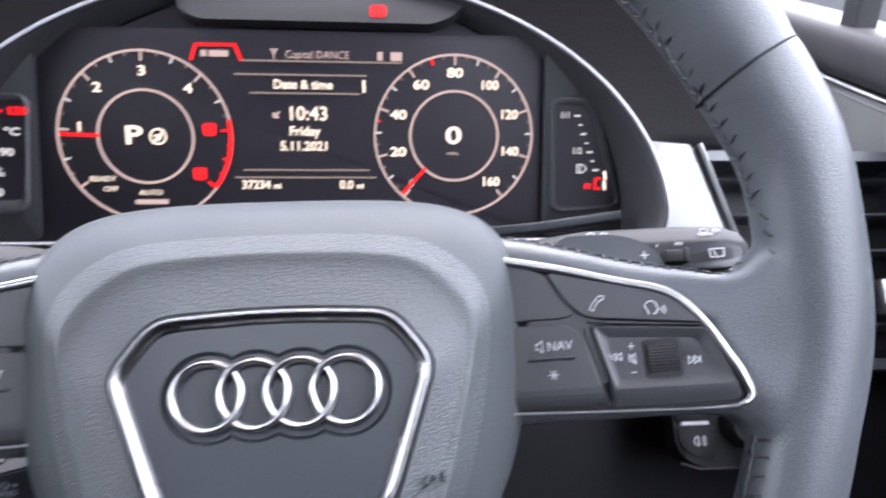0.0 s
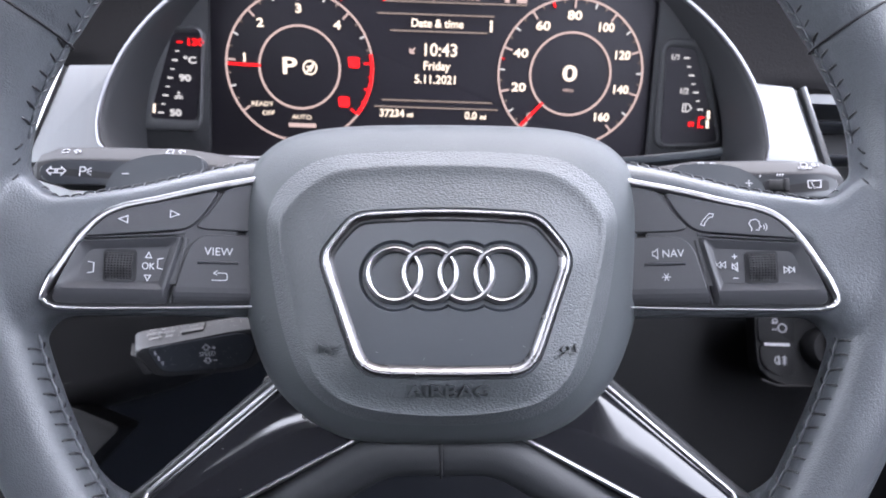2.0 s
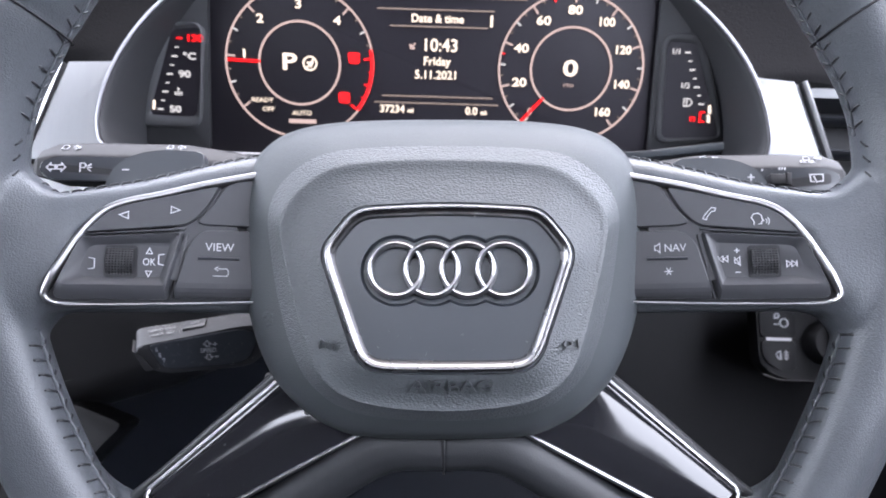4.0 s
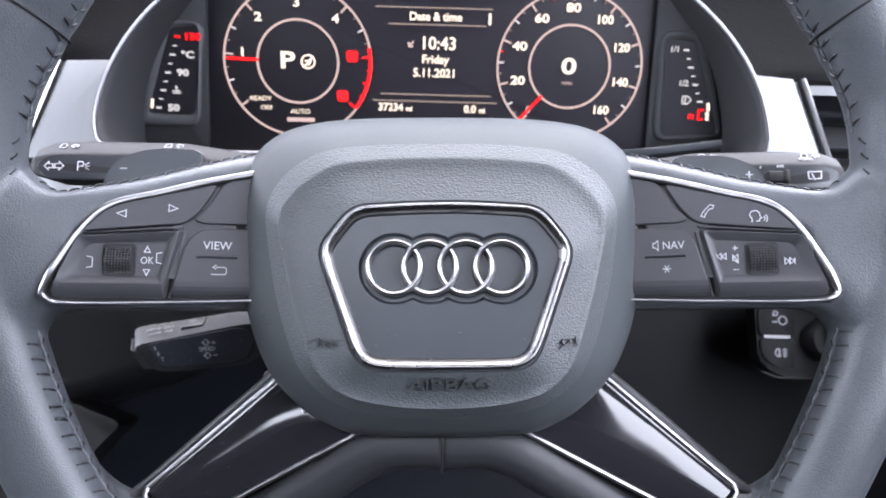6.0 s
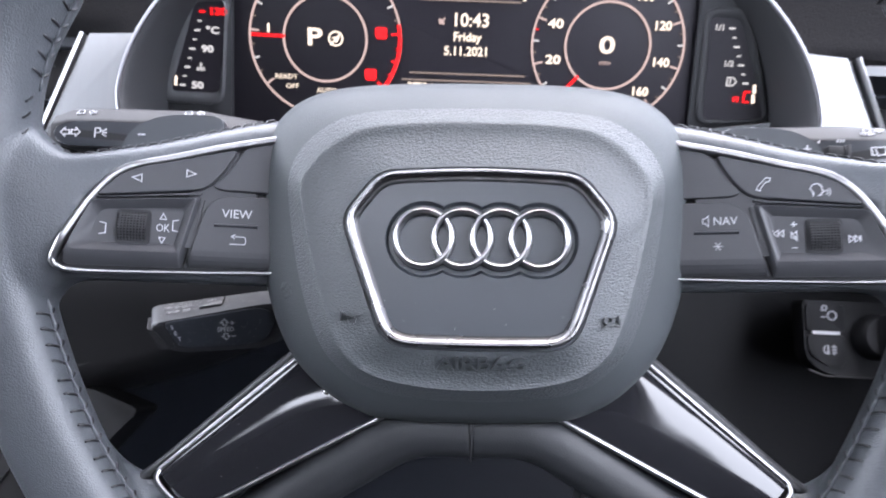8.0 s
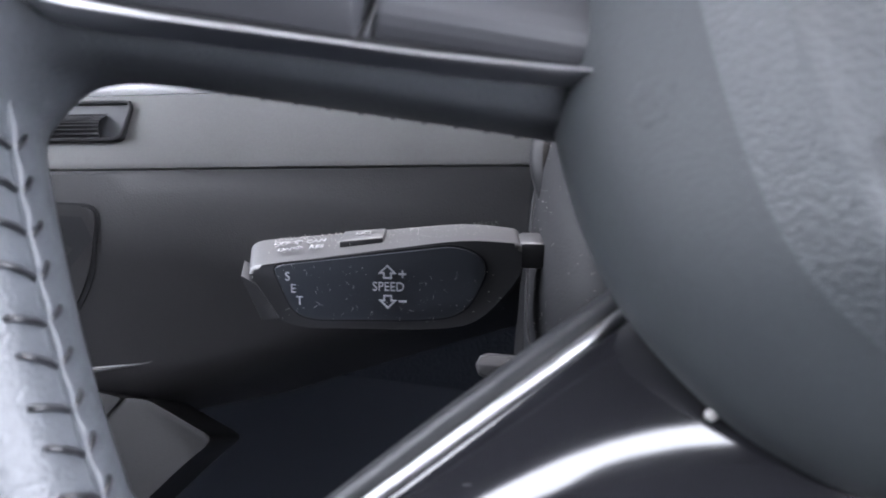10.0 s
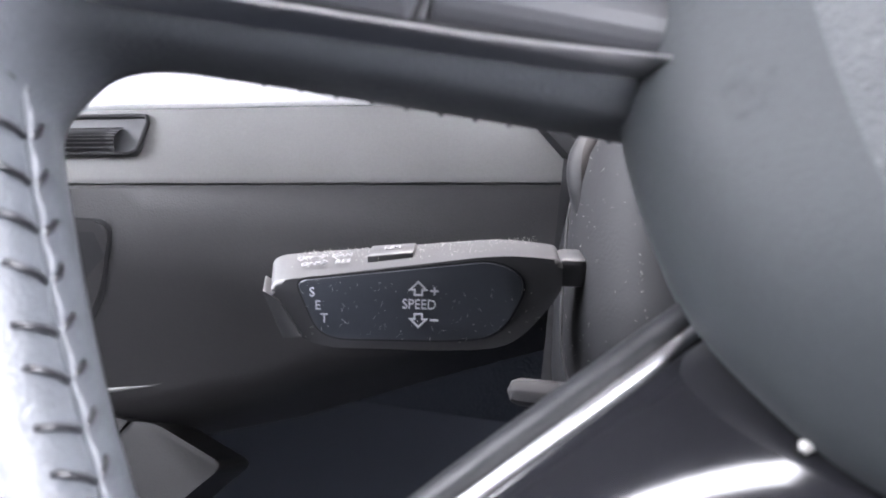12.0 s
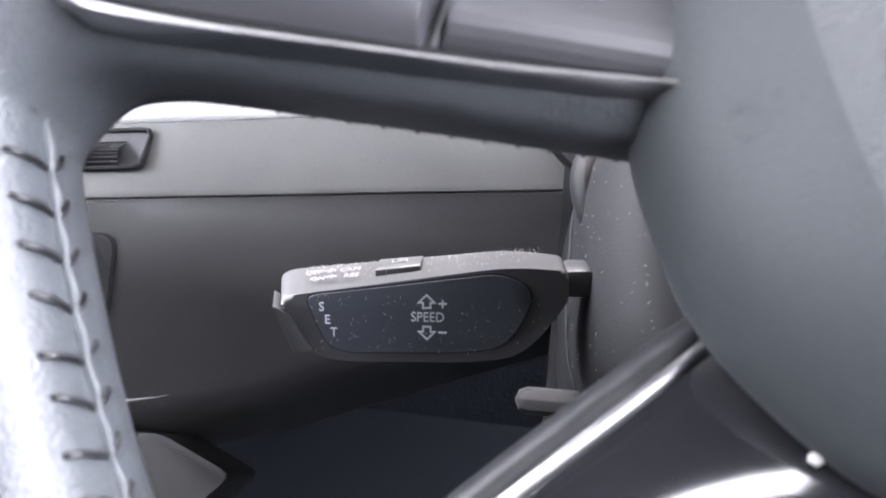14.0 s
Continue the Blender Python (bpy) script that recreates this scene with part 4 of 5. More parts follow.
lettering("lever_word", "LIM", 0.0026, Matrix.Translation((-0.0065, 0.0102, lever_top(-0.0065, 0.0102) + 0.0008)) @ pose(0, 0, 0, 7.0, -5.5, 0) @ flat, LEVERPRINT, lever, wide=1.1, label="small white word")
for x, y, way in ((-0.0238, 0.0095, 1), (-0.0226, 0.0056, -1)):
    m = Matrix.Translation((x, y, lever_top(x, y) + 0.0002)) @ pose(0, 0, 0, 9.0, -6.5, 0) @ flat
    part("lever_mark", stroke([[(-0.0022, 0.0), (-0.0012, 0.0)], [(way * px - 0.0002, pz) for px, pz in ((-0.0010, 0.0), (0.0002, 0.0010), (0.0002, 0.0004), (0.0012, 0.0004), (0.0012, -0.0004), (0.0002, -0.0004), (0.0002, -0.0010), (-0.0010, 0.0))]], 0.00022, m, 0.0002), LEVERPRINT, lever, "white arrow outline", 0)
for word, x, y in (("OFF", -0.0283, 0.0095), ("ON", -0.0265, 0.0056), ("CAN", -0.0190, 0.0095), ("RES", -0.0180, 0.0056)):
    z = lever_top(x, y) + 0.0001
    lettering("lever_word", word, 0.0028, Matrix.Translation((x, y, z)) @ pose(0, 0, 0, 9.0, -6.5, 0) @ flat, LEVERPRINT, lever, wide=0.9, label="white printed word")

# ---- instrument cluster ----
CX, CZ, CY = -0.0095, 0.1515, 0.1725
LEAN = 24.0                                     # the display stands nearly upright, steeper than the wheel
UPRIGHT = DASH @ Matrix.Translation((0, CY, 0.152)) @ pose(0, 0, 0, LEAN, 0, 0) @ Matrix.Translation((0, -CY, -0.152))
cluster = thing("instrument_cluster", "digital instrument display with two lit round dials", "instrument cluster", UPRIGHT)
part("display", prism(rounded([(CX - 0.152, 0.212), (CX + 0.152, 0.212), (CX + 0.152, 0.092), (CX - 0.152, 0.092)], 0.006), CY, CY + 0.012, 0.0008), SCREEN, cluster, "black glossy display")


def flat_at(x, z, lift=0.0006):
    return Matrix.Translation((x, CY - lift, z))


def polar(cx, cz, r, deg):
    """Clock angles: 0 at the top, clockwise."""
    return cx + r * math.sin(radians(deg)), cz + r * math.cos(radians(deg))


def dial(cx, cz, R, lo, hi, numbers, reds, needle, ticks):
    ob = part("dial", stroke([circle(0, 0, R, 72)], 0.0013, flat_at(cx, cz)), LITRING, cluster, "thin pinkish lit ring", 0)
    part("inner_ring", stroke([circle(0, 0, 0.0259, 56)], 0.0014, flat_at(cx, cz)), LITRING, ob, "smaller lit ring", 0)
    for k in range(ticks + 1):
        deg = lo + (hi - lo) * k / ticks
        size = (0.0052, 0.0012) if k % 4 == 0 else (0.0034, 0.0011) if k % 2 == 0 else (0.0022, 0.0006)
        a, b = polar(0, 0, R - 0.0006, deg), polar(0, 0, R - 0.0006 - size[0], deg)
        red = any(r0 <= deg <= r1 for r0, r1 in reds)
        part("tick", stroke([[a, b]], size[1], flat_at(cx, cz, 0.0007)), LITRED if red else (LITRING if k % 4 == 0 else LITCOOL if k % 2 == 0 else LITDIM), ob, "", 0)
    for r0, r1 in reds:
        if r1 - r0 > 5:
            part("red_zone", stroke([[polar(0, 0, R - 0.0005, r0 + (r1 - r0) * k / 14) for k in range(15)]], 0.0022, flat_at(cx, cz, 0.0008)), LITRED, ob, "red arc", 0)
    for word, deg, rr, mat in numbers:
        x, z = polar(cx, cz, rr, deg)
        lettering("numeral", word, 0.0074, flat_at(x, z, 0.0007), mat, ob, wide=1.26 if len(word) < 3 else 1.0, bold=0.00020)
    a, b = polar(0, 0, 0.0250, needle), polar(0, 0, R - 0.001, needle)
    part("needle", stroke([[a, b]], 0.0017, flat_at(cx, cz, 0.0012)), LITRED, ob, "red needle", 0)
    return ob


LX, LZ, RX, RZ = -0.0950, 0.1528, 0.0797, 0.1543
revs = dial(LX, LZ, 0.0472, -127.5, 127.5, [("1", -82, 0.0357, LITWHITE), ("2", -42.5, 0.0362, LITWHITE), ("3", 0, 0.0360, LITWHITE), ("4", 42.5, 0.0362, LITWHITE)], [(78, 127.5)], -88.5, 24)
for deg in (83, 126):
    x, z = polar(LX, LZ, 0.0354, deg)
    part("red_mark", prism(rounded([(x - 0.0040, z + 0.0034), (x + 0.0034, z + 0.0034), (x + 0.0034, z - 0.0034), (x - 0.0034, z - 0.0034)], 0.0016), CY - 0.0008, CY - 0.0002), LITRED, revs, "glowing red figure", 0)
lettering("gear_letter", "P", 0.0145, flat_at(LX - 0.0068, LZ + 0.0004, 0.0007), LITWHITE, revs, wide=1.35, bold=0.0003, label="lit gear letter")
part("auto_hold_mark", stroke([circle(0.0066, 0.0002, 0.0042, 20), [(0.0034, -0.0037), (0.0098, 0.0037)], [(0.0044, 0.0007), (0.0084, 0.0007), (0.0066, -0.0023)]], 0.0010, flat_at(LX, LZ)), LITWHITE, revs, "small lit round mark", 0)
for word, dx, dz, size in (("READY", -0.0249, -0.0238, 0.0042), ("OFF", -0.0211, -0.0296, 0.0042), ("AUTO", 0.0008, -0.0316, 0.0042)):
    lettering("dial_word", word, size, flat_at(LX + dx, LZ + dz, 0.0007), LITWHITE, revs, wide=1.1)
part("dial_bars", stroke([[(-0.009, 0), (0.009, 0)]], 0.0026, flat_at(LX + 0.001, LZ - 0.0368)), LITRING, revs, "small unreadable line", 0)
speeds = [("20", -106, 0.0342), ("40", -70, 0.0347), ("60", -34, 0.0350), ("80", 0, 0.0360), ("100", 34.5, 0.0356), ("120", 68.5, 0.0345), ("140", 105, 0.0342), ("160", 140.5, 0.0348)]
speed = dial(RX, RZ, 0.0464, -140.5, 140.5, [(w, d, r, LITWHITE) for w, d, r in speeds], [(-80, -78.5), (-18.5, -17)], -138.0, 32)
lettering("speed_digit", "0", 0.0140, flat_at(RX - 0.0004, RZ, 0.0007), LITWHITE, speed, wide=1.4, bold=0.0003, label="lit speed figure")
lettering("dial_word", "MPH", 0.0032, flat_at(RX - 0.0008, RZ - 0.0104, 0.0007), LITRING, speed, wide=1.1)
lettering("numeral", "0", 0.0070, flat_at(*polar(RX, RZ, 0.0375, -138), 0.0007), LITRING, speed)

menu = part("menu_line", stroke([[(-0.0453, 0.1880), (0.0290, 0.1880)]], 0.0008, flat_at(0, 0)), LITDIM, cluster, "dim lit line", 0)
for x0, x1, z in ((-0.0370, 0.0250, 0.1778), (-0.0420, 0.0300, 0.1343), (-0.0470, 0.0340, 0.1300), (-0.0409, 0.0490, 0.1955)):
    part("menu_line", stroke([[(x0, z), (x1, z)]], 0.0008, flat_at(0, 0)), LITDIM, cluster, "dim lit line", 0)
part("scroll_bar", stroke([[(0.0272, 0.1856), (0.0272, 0.1786)]], 0.0016, flat_at(0, 0)), LITWHITE, menu, "", 0)
part("menu_tab", stroke([[(-0.0683, 0.1950), (-0.0654, 0.2036), (-0.0441, 0.2038), (-0.0409, 0.1953)]], 0.0015, flat_at(0, 0)), LITRED, menu, "red lit tab", 0)
part("tab_bars", stroke([[(-0.0628, 0.1990), (-0.0596, 0.1990)], [(-0.0583, 0.1990), (-0.0478, 0.1990)]], 0.0034, flat_at(0, 0)), LITRING, menu, "small unreadable mark", 0)
for word, x, z, size in (("Date & time", -0.0071, 0.1825, 0.0070), ("10:43", -0.0050, 0.1662, 0.0110), ("Friday", -0.0068, 0.1564, 0.0074), ("5.11.2021", -0.0070, 0.1479, 0.0074), ("37234", -0.0352, 0.1256, 0.0068), ("mi", -0.0232, 0.1250, 0.0042), ("0.0", 0.0166, 0.1256, 0.0068), ("mi", 0.0246, 0.1250, 0.0042)):
    lettering("menu_word", word, size, flat_at(x, z, 0.0007), LITWHITE, menu, wide=0.96, bold=0.00016)
lettering("menu_word", "Capital DANCE", 0.0060, flat_at(0.0012, 0.1990, 0.0007), LITRING, menu, wide=0.92)
part("aerial_mark", stroke([[(-0.0018, 0.0028), (0.0018, 0.0028), (0, 0.0), (-0.0018, 0.0028)], [(0, 0.0028), (0, -0.0030)]], 0.0006, flat_at(-0.0228, 0.1990)), LITRING, menu, "", 0)
part("tab_bars", stroke([[(0.0350, 0.1990), (0.0380, 0.1990)], [(0.0425, 0.1990), (0.0490, 0.1990)]], 0.0048, flat_at(0, 0)), LITRING, menu, "small unreadable figures", 0)
part("signal_mark", stroke([[(-0.0018, 0.0012), (-0.0014, -0.0012), (0.0014, -0.0014)], [(-0.0018, 0.0014), (0.0012, -0.0014)], [(0.0, 0.0002), (0.0018, 0.0020)]], 0.0010, flat_at(-0.0225, 0.1655)), LITRING, menu, "", 0)


def side_gauge(sign):
    left = sign < 0
    ob = thing("side_gauge", "narrow black temperature gauge with lit marks" if left else "narrow black fuel gauge with lit marks", "gauge", UPRIGHT)
    if left:
        poly = [(-0.1738, 0.1715), (-0.1525, 0.1730), (-0.1620, 0.1175), (-0.1925, 0.1180)]
    else:
        poly = [(0.1390, 0.1735), (0.1570, 0.1725), (0.1790, 0.1145), (0.1418, 0.1125)]
    y = CY - 0.004
    frame_ = [(-0.1840, 0.1752), (-0.1535, 0.1765), (-0.1590, 0.1100), (-0.2015, 0.1105)] if left else [(0.1350, 0.1790), (0.1625, 0.1785), (0.1835, 0.1120), (0.1370, 0.1085)]
    outer, inner = resample(rounded(frame_, 0.009), 96), resample(rounded(poly, 0.004), 96)
    mid = [((a[0] + b[0]) / 2, (a[1] + b[1]) / 2) for a, b in zip(inset(outer, 0.0012), inner)]
    rings = [[(x, y + d, z) for x, z in line] for line, d in ((outer, 0.018), (outer, -0.0006), (inset(outer, 0.0005), -0.0016), (inset(outer, 0.0012), -0.0020), (mid, -0.0018), (inset(inner, -0.0005), -0.0012), (inset(inner, 0.0010), 0.0004))]
    # right surround takes the darker material for the weaker light on that side
    part("bezel", skin(rings, True, False), FRAME if left else LINING, ob, "dark grey surround", 40)
    part("gauge_face", prism(rounded(poly, 0.004), y - 0.0010, y + 0.004, 0.0), SCREEN, ob, "black face")
    face_y = Matrix.Translation((0, y - 0.0016, 0))
    for k in range(9):
        z = 0.1662 - 0.00556 * k if left else 0.1669 - 0.0053 * k
        x0 = -0.1695 - 0.0019 * k if left else 0.1520 + 0.0021 * k
        if not left and k > 6:
            continue
        w = 0.0018 if k % 2 == 0 else 0.0012
        part("tick", stroke([[(x0 - w, z), (x0 + w, z)]], 0.0011 if k % 2 == 0 else 0.0008, face_y), LITRED if left and k == 0 else LITCOOL, ob, "", 0)
    if left:
        for word, k, mat in (("130", 0, LITRED), ("\u00b0C", 2, LITCOOL), ("90", 4, LITCOOL), ("50", 8, LITCOOL)):
            lettering("gauge_word", word, 0.0058, face_y @ Matrix.Translation((-0.1600 - 0.0019 * k, 0, 0.1662 - 0.00556 * k)), mat, ob, wide=1.3, bold=0.00020)
        part("gauge_mark", stroke([[(0, 0.0022), (0, -0.0008)], [(-0.0026, -0.0010), (0.0026, -0.0010)], [(-0.0026, -0.0022), (0.0026, -0.0022)], [(0, 0.0012), (0.0012, 0.0012)]], 0.0007, face_y @ Matrix.Translation((-0.1725, 0, 0.1335))), LITCOOL, ob, "thermometer mark", 0)
        part("level_bar", stroke([[(-0.1884, 0.1272), (-0.1892, 0.1214)]], 0.0016, face_y), LITWHITE, ob, "lit level bar", 0)
    else:
        for word, k in (("1/1", 0), ("1/2", 4)):
            lettering("gauge_word", word, 0.0050, face_y @ Matrix.Translation((0.1447 + 0.0020 * k, 0, 0.1671 - 0.0052 * k)), LITCOOL, ob, bold=0.0001)
        part("gauge_mark", stroke([[(-0.0026, 0.0024), (0.0008, 0.0024), (0.0030, 0.0), (0.0008, -0.0024), (-0.0026, -0.0024), (-0.0026, 0.0024)], [(-0.0008, 0.0024), (-0.0008, -0.0024)]], 0.0007, face_y @ Matrix.Translation((0.1559, 0, 0.1359))), LITCOOL, ob, "pump mark", 0)
        part("gauge_mark", stroke([[(0.1680, 0.1300), (0.1648, 0.1300), (0.1648, 0.1240), (0.1680, 0.1240)], [(0.1588, 0.1240), (0.1588, 0.1264), (0.1612, 0.1264), (0.1612, 0.1240)]], 0.0010, face_y), LITRED, ob, "red reserve marks", 0)
        for z in (0.1345, 0.1285):
            part("level_bar", stroke([[(0.1702, z), (0.1708, z - 0.0052)]], 0.0018, face_y), LITWHITE, ob, "lit level bar", 0)


side_gauge(-1)
side_gauge(1)
for poly in ([(-0.225, 0.205), (-0.1500, 0.205), (-0.1550, 0.095), (-0.225, 0.090)], [(0.1320, 0.205), (0.215, 0.205), (0.215, 0.090), (0.1340, 0.095)]):
    part("display_mask", prism(rounded(poly, 0.004), CY - 0.0040, CY + 0.004, 0.0006), LINING, cluster, "matt mask beside the display", 35)

# ---- dashboard ----
AX = -0.0065
dash = thing("dashboard", "dark soft-skinned dashboard with aluminium trim", "dashboard", None, "", "structure")


def arch(w, top, low, n=96):
    """Outline of the binnacle's mouth: an ellipse above, a flat rounded foot below."""
    pts = []
    for i in range(n + 1):
        a = math.pi * i / n
        pts.append((AX + w * math.cos(a), 0.100 + (top - 0.100) * math.sin(a)))
    foot = rounded([(AX - w, 0.100), (AX - w + 0.004, low), (AX + w - 0.004, low), (AX + w, 0.100)], [0.001, 0.016, 0.016, 0.001], 8)
    return pts + foot[6:-6]


mouth = resample(arch(0.1975, 0.2400, 0.0830), 200)
rings = []
for f, y, lean in ((0.955, 0.186, 0.40), (0.960, 0.172, 0.27), (0.970, 0.158, 0.12), (0.986, 0.145, 0.02), (0.997, 0.1405, 0), (1.004, 0.1395, 0), (1.012, 0.1405, 0)):
    rings.append([(AX + (x - AX) * f, y - lean * (z - 0.150), 0.150 + (z - 0.150) * f) for x, z in mouth])
part("binnacle_lining", skin(rings, True, False), LINING, dash, "dark lining round the display", 40)
part("binnacle_back", prism([(AX + (x - AX) * 0.96, 0.150 + (z - 0.150) * 0.96) for x, z in mouth], 0.1880, 0.194, 0.0, lambda x, z: -0.40 * (z - 0.150)), SCREEN, dash)
part("binnacle_edge", sweep([(AX + (x - AX) * 1.004, 0.1394, 0.150 + (z - 0.150) * 1.004) for x, z in resample(arch(0.1975, 0.2400, 0.0830), 150)], oval(0.0014, 0.0012, 8), True), DARKCHROME, dash, "thin bright edge of the binnacle")
# the sheet round the mouth
wide = []
for x, z in mouth:
    dx, dz = x - AX, z - 0.150
    k = 1.0 / max(abs(dx) / (0.40 if dx < 0 else 0.245), dz / 0.115 if dz > 0 else -dz / 0.075)
    wide.append((AX + dx * k, 0.150 + dz * k))
rings = []
for s, y in ((0.0, 0.1405), (0.04, 0.1425), (0.12, 0.150), (0.4, 0.165), (1.0, 0.20)):
    rings.append([(AX + (x - AX) * 1.012 * (1 - s) + (a - AX) * s, 0.1405 + 0.004 * s - 0.62 * max(0.0, b * s + z * (1 - s) - z) * (b > 0.15) + 0.055 * s * min(1.0, max(0.0, (0.140 - b) / 0.02)), (0.150 + (z - 0.150) * 1.012) * (1 - s) + b * s) for (x, z), (a, b) in zip(mouth, wide)])
part("dash_skin", skin(rings, True, False), SOFT, dash, "black grained skin", 40)
# inner ledge above the display with a warning lamp
ledge = rounded([(-0.0778, 0.2330), (0.0935, 0.2330), (0.0781, 0.2159), (0.0665, 0.2107), (-0.0624, 0.2107), (-0.0740, 0.2159)], 0.004)
part("binnacle_ledge", prism(ledge, 0.1440, 0.152, 0.002), BLACK, dash, "dark ledge above the display", 35)
part("warning_lamp", prism(rounded([(0.0310, 0.2212), (0.0400, 0.2212), (0.0400, 0.2142), (0.0310, 0.2142)], 0.002), 0.1432, 0.146), LITRED, dash, "glowing red lamp", 0)

path = spline([(AX + 0.088, 0.1655, 0.0940), (AX + 0.122, 0.165, 0.0965), (AX + 0.152, 0.164, 0.1000), (AX + 0.181, 0.163, 0.1040)], 5)
part("display_ledge", sweep(path, rounded([(-0.0022, -0.010), (-0.0022, 0.0), (0.0022, -0.0025), (0.0022, -0.010)], 0.0008, 3)), PLATE, dash, "slim dark ledge below the display", 40)


def mouth_x(z):
    """Half width of the binnacle's outer edge at height z."""
    zm = 0.150 + (z - 0.150) / 1.012
    if zm > 0.099:
        return 1.012 * 0.1975 * math.sqrt(1 - (max(0.0, zm - 0.100) / 0.140) ** 2)
    t = 1 - math.sqrt(max(0.0, 1 - (0.099 - zm) / 0.016))
    return 1.012 * (0.1975 - 0.008 * t * (1 - t) - 0.02 * t * t)


for side in (-1, 1):
    top_z, out_top, out_low = (0.1375, 0.2252, 0.2440) if side < 0 else (0.1395, 0.2080, 0.2290)
    inner = [(AX + side * (mouth_x(max(z, 0.0825)) - 0.0004), z) for z in np.linspace(0.076, top_z, 25)]
    poly = inner + [(side * out_top, top_z - 0.001), (side * out_low, 0.068 if side > 0 else 0.076)]
    if side > 0:
        poly = inner + [(out_top, top_z - 0.002), (out_low, 0.066), (0.190, 0.070)]
    part("trim_panel", prism(poly, 0.1396, 0.165, 0.0008), BRUSHED, dash, "pale brushed aluminium panel", 35)
    a, b = poly[25], poly[26]
    off, w = (0.0042, 0.0012) if side < 0 else (0.0058, 0.0015)
    part("chrome_strip", sweep([(a[0] + side * off, 0.1400, a[1]), (b[0] + side * off, 0.1400, b[1] - 0.004)], [(-w, -0.02), (-w, 0.001), (0, 0.002), (w, 0.001), (w, -0.02)]), CHROME, dash, "bright strip beside the panel", 50)
    part("panel_gap", prism([(a[0] + side * 0.0002, a[1]), (a[0] + side * 0.0036, a[1] - 0.001), (b[0] + side * 0.0036, b[1]), (b[0] + side * 0.0002, b[1])], 0.1425, 0.165, 0.0), FRAME, dash, "grey gap beside the panel", 35)


def vent(side, foot):
    ob = thing("air_vent", "black air vent with horizontal slats beside the aluminium trim", "air vent", DASH, "dashboard vents")
    x0, x1 = 0.2165, 0.345
    part("vent_box", prism([(side * x, z) for x, z in rounded([(x0, 0.136), (x1, 0.136), (x1 + 0.02, foot), (x0 + (0.135 - foot) * 0.29, foot)], 0.006)], 0.176, 0.200), BLACK, ob)
    frame_line = [(side * x, 0.150, z) for x, z in rounded([(x0, 0.134), (x1, 0.134), (x1 + 0.02, foot + 0.002), (x0 + (0.135 - foot) * 0.29, foot + 0.002)], 0.008)]
    part("vent_frame", sweep(frame_line, [(-0.003, -0.03), (-0.003, 0.002), (0.003, 0.002), (0.003, -0.03)], True), STALKFACE, ob, "black frame", 40)
    for k in range(6):
        z = 0.1215 - 0.0215 * k
        if z < foot + 0.005:
            continue
        e = 0.0062 * k
        part("slat", sweep([(side * (x0 + e), 0.163, z), (side * (x1 + e * 0.6), 0.163, z)], [(-0.0012, -0.009), (-0.0018, 0.006), (0.0, 0.0085), (0.0018, 0.006), (0.0012, -0.009)]), STALKFACE, ob, "", 40)
    if side > 0:
        part("vent_tab", box(side * 0.320 - 0.006, side * 0.320 + 0.006, 0.146, 0.156, 0.041, 0.061, 0.002), CHROME, ob, "small bright tab")
    return ob


vent(1, 0.012)
vent(-1, 0.086)

# lower fascia
part("fascia_strip", sweep([(-0.55, 0.196, 0.0395), (-0.30, 0.194, 0.0655), (-0.09, 0.196, 0.0865)], rounded([(-0.012, -0.02), (-0.012, 0.004), (0.012, -0.004), (0.012, -0.02)], 0.003, 4)), ALU, dash, "pale aluminium strip", 40)


def knee_y(x, z):
    """Depth of the knee panel, which leans away from the driver towards its foot."""
    return 0.2045 - 0.004 * math.cos((x + 0.3) * 3) + float(np.interp(-z, [-0.0165, 0.0075, 0.033, 0.055, 0.080], [0.0, 0.0105, 0.0345, 0.0545, 0.078]))


